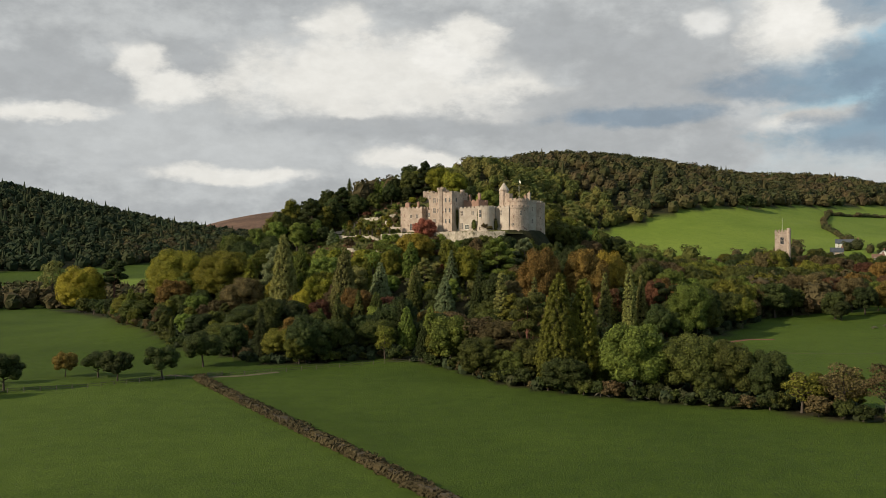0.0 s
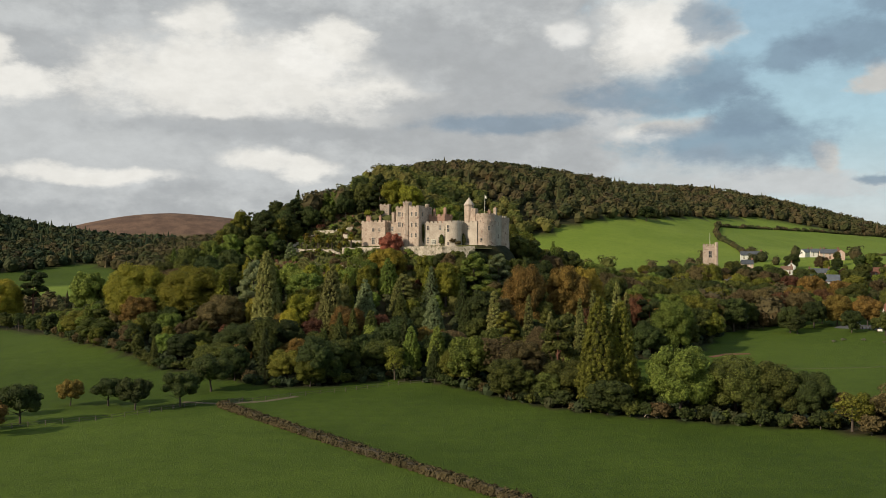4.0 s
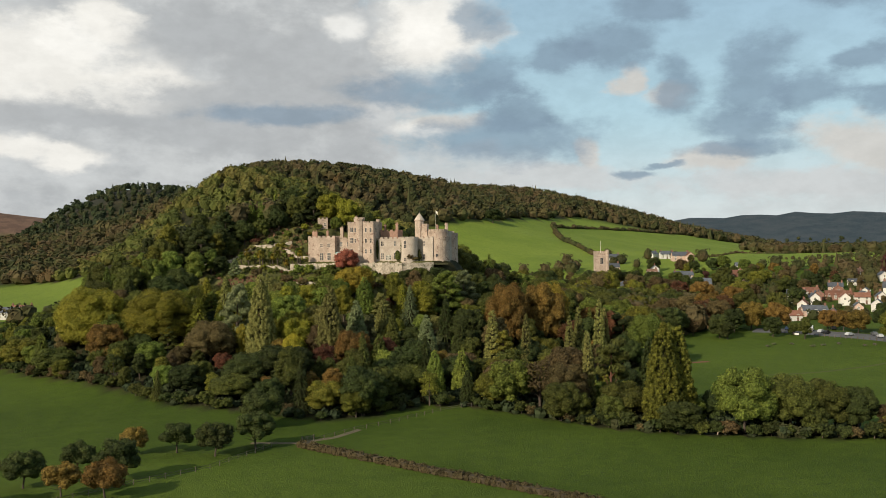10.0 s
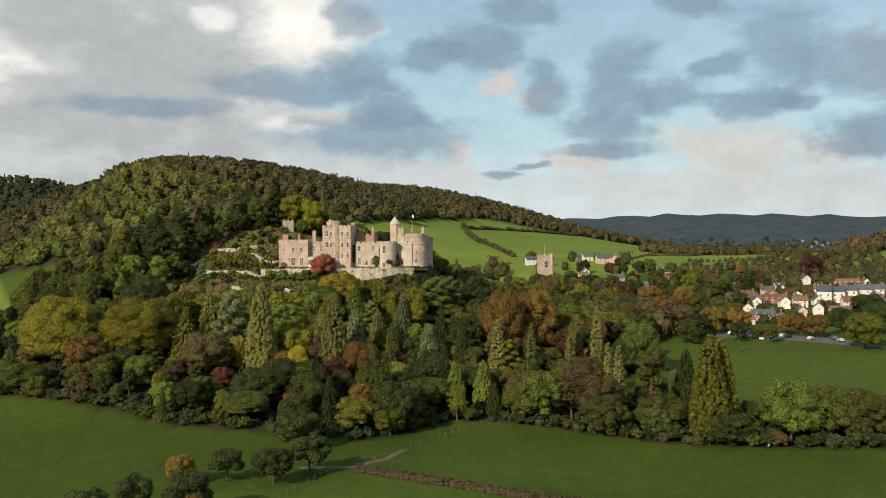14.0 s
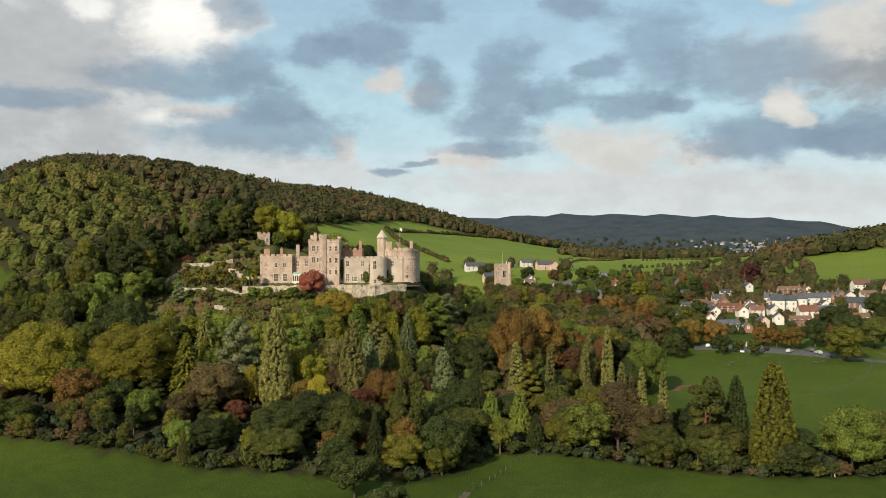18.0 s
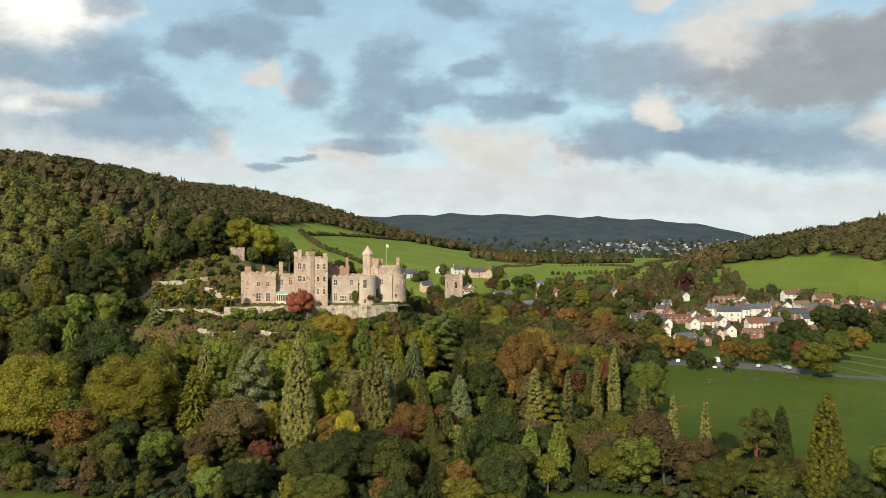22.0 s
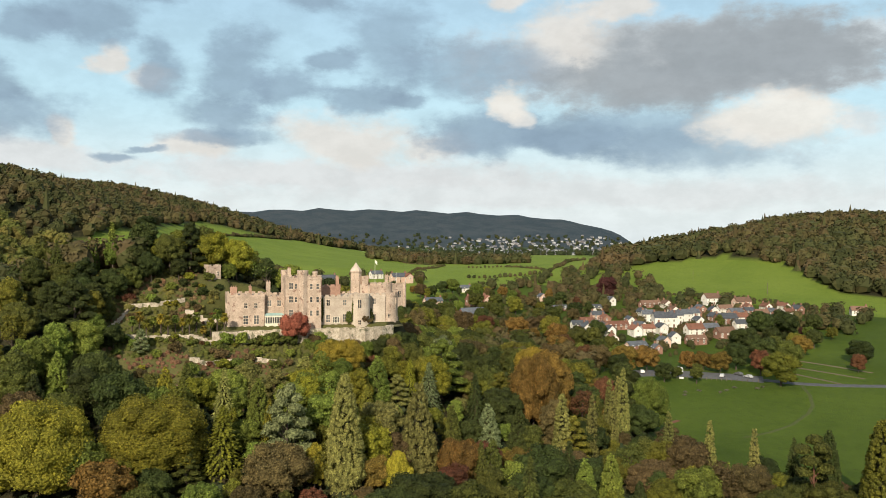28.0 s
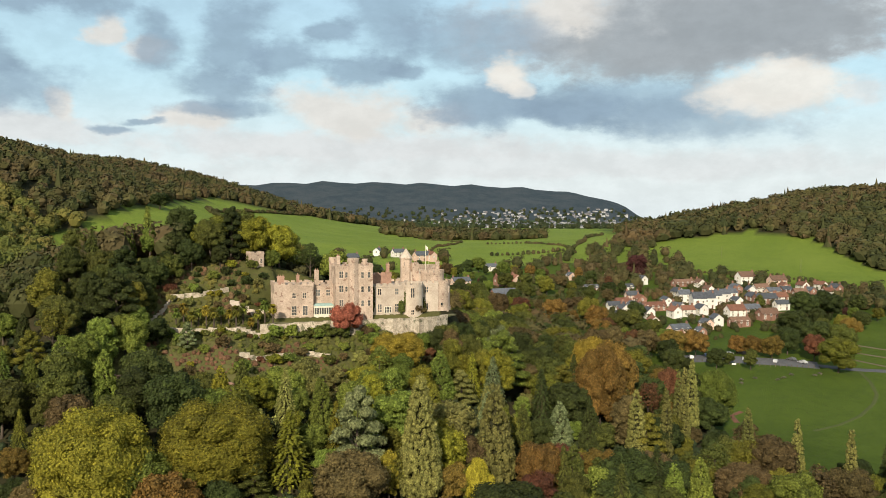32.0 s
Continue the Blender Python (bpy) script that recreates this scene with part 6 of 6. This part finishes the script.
strip("bare_earth", [(92, 296), (100, 301), (108, 300)], 3.0, material("red_earth", (0.20, 0.085, 0.05), (0.12, 0.06, 0.035), 0.95, 0.5, 4.0), "patch of bare red earth", 0.10)
strip("field_track", [(-72, 241), (-62, 236.5), (-52, 239), (-44, 245)], 2.6, PATH_DIRT, "muddy track at the field gate", 0.10)

CAR_PAINT = {"white": (0.72, 0.72, 0.72), "silver": (0.42, 0.43, 0.44), "black": (0.02, 0.02, 0.022), "blue": (0.03, 0.05, 0.09), "grey": (0.12, 0.125, 0.13)}
TYRE = material("tyre", (0.02, 0.02, 0.02), None, 0.9)
HUB = material("hub", (0.4, 0.4, 0.41), None, 0.4, metal=0.8)
LAMP = material("headlamp", (0.7, 0.7, 0.68), None, 0.2)


def vehicle(x, y, turn, colour, van=False):
    m = material("paint_" + colour, CAR_PAINT[colour], tuple(v * 0.92 for v in CAR_PAINT[colour]), 0.3, spread=0.02)
    L, W, H = (5.4, 2.0, 2.35) if van else (4.3, 1.78, 1.46)
    t = thing("van" if van else "car", pose(x, y, hz(x, y) + 0.22, 0, 0, turn), f"parked {colour} {'delivery van' if van else 'car'} in the car park", "van" if van else "car")
    prof = [(-L / 2, 0.35), (L / 2, 0.35), (L / 2, 0.85), (L / 2 - 1.0, 1.1), (L / 2 - 1.7, H), (-L / 2 + 0.1, H), (-L / 2, 1.0)] if van else [(-L / 2, 0.3), (L / 2, 0.3), (L / 2, 0.68), (L / 2 - 1.05, 0.9), (L / 2 - 1.75, H), (-L / 2 + 0.95, H), (-L / 2 + 0.15, 0.95), (-L / 2, 0.8)]
    g, k = Geo(), len(prof)
    for s in (-1, 1):
        g.v += [(px, s * (W / 2 - (0.16 if pz > 1.0 else 0)), pz) for px, pz in prof]
    g.f += [tuple(range(k)), tuple(reversed(range(k, 2 * k)))] + [(a, k + a, k + (a + 1) % k, (a + 1) % k) for a in range(k)]
    put_part("body", g.mesh("body", m), t)
    gl = Geo()
    for s in (-1, 1):
        gl.box(*((L / 2 - 2.5, s * (W / 2 - 0.07) - 0.05, 1.35, L / 2 - 1.55, s * (W / 2 - 0.07) + 0.05, 2.0) if van else (-L / 2 + 0.95, s * (W / 2 - 0.10) - 0.05, 0.95, L / 2 - 1.7, s * (W / 2 - 0.10) + 0.05, H - 0.12)))
    put_part("side_window", gl.mesh("side_window", GLASS), t)
    for wx in (-L / 2 + 0.85, L / 2 - 0.85):
        for s in (-1, 1):
            r = 0.34
            w = Geo()
            i = [(wx + r * math.cos(a * math.pi / 7), r + r * math.sin(a * math.pi / 7)) for a in range(14)]
            w.v = [(px, s * (W / 2 - 0.2), pz) for px, pz in i] + [(px, s * (W / 2 + 0.02), pz) for px, pz in i]
            w.f = [tuple(range(14)), tuple(range(14, 28))] + [(a, (a + 1) % 14, 14 + (a + 1) % 14, 14 + a) for a in range(14)]
            wheel = put_part("wheel", w.mesh("wheel", TYRE), t)
            put_part("rim", Geo().box(wx - 0.16, s * (W / 2 + 0.03) - 0.01, r - 0.16, wx + 0.16, s * (W / 2 + 0.03) + 0.01, r + 0.16).mesh("rim", HUB), wheel)
    for s in (-1, 1):
        put_part("headlight", Geo().box(L / 2 - 0.06, s * 0.6 - 0.18, 0.6, L / 2 + 0.02, s * 0.6 + 0.18, 0.76).mesh("headlight", LAMP), t)


for x, y, a, c, van in ((187.5, 332, 40, "white", True), (186.5, 325, 20, "silver", False), (186, 321.5, 25, "black", False), (189.5, 312.5, 10, "silver", False), (199, 308.5, 60, "grey", False), (198, 330, 60, "black", False), (176, 345, 30, "white", False), (183, 341, 35, "blue", False), (196, 303, 60, "silver", False)):
    vehicle(x, y, a, c, van)


def picnic_table(x, y, turn):
    t = thing("picnic_table", pose(x, y, hz(x, y), 0, 0, turn), "weathered wooden picnic table on the meadow", "picnic table", "picnic tables on the meadow")
    put_part("tabletop", Geo().box(-0.95, -0.38, 0.7, 0.95, 0.38, 0.76).mesh("tabletop", TIMBER), t)
    for s in (-1, 1):
        put_part("bench", Geo().box(-0.95, s * 0.75 - 0.13, 0.42, 0.95, s * 0.75 + 0.13, 0.47).mesh("bench", TIMBER), t)
        put_part("leg_frame", Geo().box(s * 0.7 - 0.04, -0.85, 0.36, s * 0.7 + 0.04, 0.85, 0.42).box(s * 0.7 - 0.04, -0.3, -0.1, s * 0.7 + 0.04, -0.2, 0.7).box(s * 0.7 - 0.04, 0.2, -0.1, s * 0.7 + 0.04, 0.3, 0.7).mesh("leg_frame", TIMBER), t)


for x, y in ((151.6, 314.7), (157.2, 311), (160.6, 303), (165, 302), (171.8, 301), (177, 293), (181.4, 292.2), (146.8, 313)):
    picnic_table(x, y, (x * 37) % 180)
bollard_mesh = Geo().box(-0.12, -0.12, -0.3, 0.12, 0.12, 1.0).mesh("bollard", TIMBER)
for k in range(26):
    t = k / 25
    x, y = 173.5 + 19 * t * t, 343 - 48 * t
    o = new("bollard", bollard_mesh)
    o.matrix_world = pose(x, y, hz(x, y) + 0.1)
    tagged(o, "short timber post edging the car park", "bollard", "car park posts")
sign = thing("sign_board", pose(173, 325, hz(173, 325), 0, 0, -60), "plain white board on the meadow's edge", "sign")
put_part("board", Geo().box(-0.9, -0.04, 0.4, 0.9, 0.04, 1.2).mesh("board", WHITEWASH), sign)
for s in (-0.7, 0.7):
    put_part("post", Geo().box(s - 0.05, 0.04, -0.2, s + 0.05, 0.12, 1.2).mesh("post", TIMBER), sign)
for x, y in ((500, 447), (468.5, 378), (520, 520)):
    p = thing("utility_pole", pose(x, y, hz(x, y)), "tall grey pole standing in the hill pasture", "pole", "poles in the pasture")
    put_part("shaft", Geo().prism(ring(0, 0, 0.17, 8), -0.5, 9.0, 0.7).mesh("shaft", TIMBER), p)
    put_part("crossarm", Geo().box(-0.8, -0.06, 8.3, 0.8, 0.06, 8.45).mesh("crossarm", TIMBER), p)

# ---- field wall, fences and gates ----
rough_wall("field_wall", [(-62, 233), (-46, 203), (-31, 175), (-14, 144), (4, 110), (22, 76), (34, 54)], lambda x, y: hz(x, y) - 0.4, lambda x, y: hz(x, y) + 1.05, 1.3, material("old_wall", (0.075, 0.056, 0.034), (0.040, 0.034, 0.020), 0.95, 0.5, 4.0, 1.0, 0.6, 0.15), "old mossy brown stone wall between two fields", step=2.0)
top = []
for (ax, ay), (bx, by) in (((-62, 233), (-14, 144)), ((-14, 144), (34, 54))):
    n = int(math.dist((ax, ay), (bx, by)) / 0.55)
    top += [(ax + (bx - ax) * k / n + 0.7 * math.sin(k * 2.1), ay + (by - ay) * k / n + 0.35 * math.sin(k * 1.3)) for k in range(n)]
far_wood("wall_growth", top, "brown grass and bramble grown over the field wall", WOOD_HEDGE, 1.7, 2.35, 0.0, "undergrowth", 54)
POST = Geo().box(-0.07, -0.07, -0.3, 0.07, 0.07, 1.15).mesh("post", TIMBER)


def fence(pts, label, gap=3.2):
    t = thing("fence", pose(0, 0, 0), label, "fence")
    for (ax, ay), (bx, by) in zip(pts, pts[1:]):
        n = max(1, int(math.dist((ax, ay), (bx, by)) / gap))
        for k in range(n):
            x, y = ax + (bx - ax) * k / n, ay + (by - ay) * k / n
            x1, y1 = ax + (bx - ax) * (k + 1) / n, ay + (by - ay) * (k + 1) / n
            put_part("post", POST, t, "", pose(x, y, hz(x, y)))
            z, zz = hz(x, y), hz(x1, y1)
            g = Geo()
            for h in (0.45, 0.95):
                g.poly([(x, y, z + h), (x1, y1, zz + h), (x1, y1, zz + h + 0.08), (x, y, z + h + 0.08)])
            put_part("rail", g.mesh("rail", TIMBER), t)


fence([(-130, 193), (-119.8, 200.4), (-100.4, 212), (-84.6, 219), (-66, 237)], "low timber post and rail fence across the pasture")
fence([(-58, 236), (-45.6, 243.9), (-34.3, 248.9), (-16.5, 257.8), (0.9, 262)], "low timber fence along the field edge")
gate = thing("field_gate", pose(-60.5, 237, hz(-60.5, 237), 0, 0, 25), "grey wooden five-bar field gate", "gate")
for k in range(5):
    put_part("bar", Geo().box(0, -0.03, 0.25 + k * 0.22, 3.4, 0.03, 0.33 + k * 0.22).mesh("bar", TIMBER), gate)
for x in (-0.1, 3.5):
    put_part("post", Geo().box(x - 0.1, -0.1, -0.3, x + 0.1, 0.1, 1.4).mesh("post", TIMBER), gate)
# fallen trunks under the field-edge trees
for x, y, a in ((36, 203, 20), (44, 200, -10)):
    g = Geo()
    for k in range(8):
        p0, p1 = (k * 0.7 - 2.8, 0.3 * math.sin(k), 0.5 + 0.6 * math.sin(k * 0.8)), ((k + 1) * 0.7 - 2.8, 0.3 * math.sin(k + 1), 0.5 + 0.6 * math.sin((k + 1) * 0.8))
        g.poly([(p0[0], p0[1], p0[2] - 0.14), (p1[0], p1[1], p1[2] - 0.14), (p1[0], p1[1] - 0.12, p1[2] + 0.12), (p0[0], p0[1] - 0.12, p0[2] + 0.12)])
        g.poly([(p0[0], p0[1] + 0.2, p0[2]), (p1[0], p1[1] + 0.2, p1[2]), (p1[0], p1[1] - 0.12, p1[2] + 0.12), (p0[0], p0[1] - 0.12, p0[2] + 0.12)])
    tagged(new("fallen_branch", g.mesh("fallen_branch", material("dead_wood", (0.42, 0.33, 0.25), (0.25, 0.19, 0.14)))), "bleached fallen branch lying under trees", "branch").matrix_world = pose(x, y, hz(x, y), 0, 0, a)

# ---- hedgerows and lone trees on the hill pastures ----
hedge([(400, 948), (360, 870), (338, 813), (331, 764), (318, 725)], 3.5, 6.5, 4.0, "overgrown hedge running down the hill pasture", 21)
hedge([(608, 835), (562, 742), (520, 720), (415, 669)], 2.0, 3.5, 4.0, "hedge between hill pastures", 22)
hedge([(539, 695), (560, 665), (488, 573), (470, 560)], 2.0, 3.2, 4.0, "hedge between hill pastures", 23)
hedge([(415, 669), (374, 642), (350, 690)], 2.0, 4.0, 5.0, "hedge above the village", 24)
hedge([(413, 607), (488, 573), (560, 600), (640, 640), (760, 680)], 2.5, 5.0, 5.0, "hedge above the village", 25)
hedge([(386, 925), (470, 985), (600, 1040), (760, 1120)], 3.0, 6.0, 5.0, "hedge along the top of the pasture", 26)
hedge([(430, 330), (440, 390), (430, 430), (410, 470), (440, 520), (510, 556), (600, 575)], 2.0, 4.0, 4.0, "hedge round the hill pasture", 27)
tree("broadleaf_tree", 290, 876, 15, "dark", "alone on the hill pasture", 1.35, variant=0)
pts = scatter(590, 800, 690, 980, 11, lambda x, y: (((x - 690) / 75) ** 2 + ((y - 835) / 110) ** 2) < 1, 41)
far_wood("copse", pts, "brown and green copse beyond the fields", WOOD_MIX, 9, 14, 0.02, seed=30)
pts = scatter(-330, -110, 470, 760, 13, lambda x, y: ~inside(TOR_WOOD, x, y) & (y > 560 + 0.4 * (x + 200)) & (y < 625 + 0.5 * np.abs(x + 150)), 42)
far_wood("valley_trees", pts, "mixed valley trees beyond the pasture", WOOD_MIX, 9, 16, 0.1, seed=31)


# ---- distant town ----
def far_town():
    rng = np.random.default_rng(61)
    g, gr = Geo(), Geo()
    made = 0
    while made < 420:
        az = radians(rng.triangular(50, 60, 65.5))
        d = rng.uniform(2300, 3350)
        x, y = -200 + d * math.sin(az), 140 + d * math.cos(az)
        z = hz(x, y)
        if not -40 < z - 70 < 22 * rng.random() - 6:
            continue
        made += 1
        a = rng.uniform(0, 3.14)
        L, W, H = rng.uniform(6, 15), rng.uniform(5, 8), rng.uniform(3, 6)
        c, s = math.cos(a), math.sin(a)
        base = [(x + p * c - q * s, y + p * s + q * c) for p, q in ((-L / 2, -W / 2), (L / 2, -W / 2), (L / 2, W / 2), (-L / 2, W / 2))]
        g.prism(base, z - 2, z + H)
        gr.prism(base, z + H, z + H + W * 0.4, 0.25)
    wall_mat = material("town_walls", (0.40, 0.41, 0.42), (0.12, 0.11, 0.11), 0.9, 0.02, 0.06, 1.6)
    tagged(new("distant_town", g.mesh("distant_town", wall_mat)), "pale houses of a distant town below the ridge", "town", kind="stuff")
    tagged(new("distant_roofs", gr.mesh("distant_roofs", SLATE_ROOF)), "brown and grey roofs of a distant town", "roofs", kind="stuff")
    pts = []
    for _ in range(900):
        az, d = radians(rng.uniform(44, 66)), rng.uniform(2000, 3300)
        x, y = -200 + d * math.sin(az), 140 + d * math.cos(az)
        if hz(x, y) < 84:
            pts.append((x, y))
    far_wood("town_trees", pts, "dark trees between distant houses", WOOD_DARK, 8, 14, 0.05, seed=33)


far_town()

# ---- strip of sea beyond the coast ----
WATER = material("sea_water", (0.22, 0.30, 0.36), (0.18, 0.25, 0.31), 0.25, 0.002, 0.02)
sea = Geo()
sea.poly([(-200 + d * math.sin(radians(a)), 140 + d * math.cos(radians(a)), 2.0) for d, a in ((4300, 61), (4300, 90), (26000, 80), (26000, 61))][::-1])
tagged(new("water", sea.mesh("water", WATER)), "pale grey-blue sea on the horizon", "sea", kind="structure")
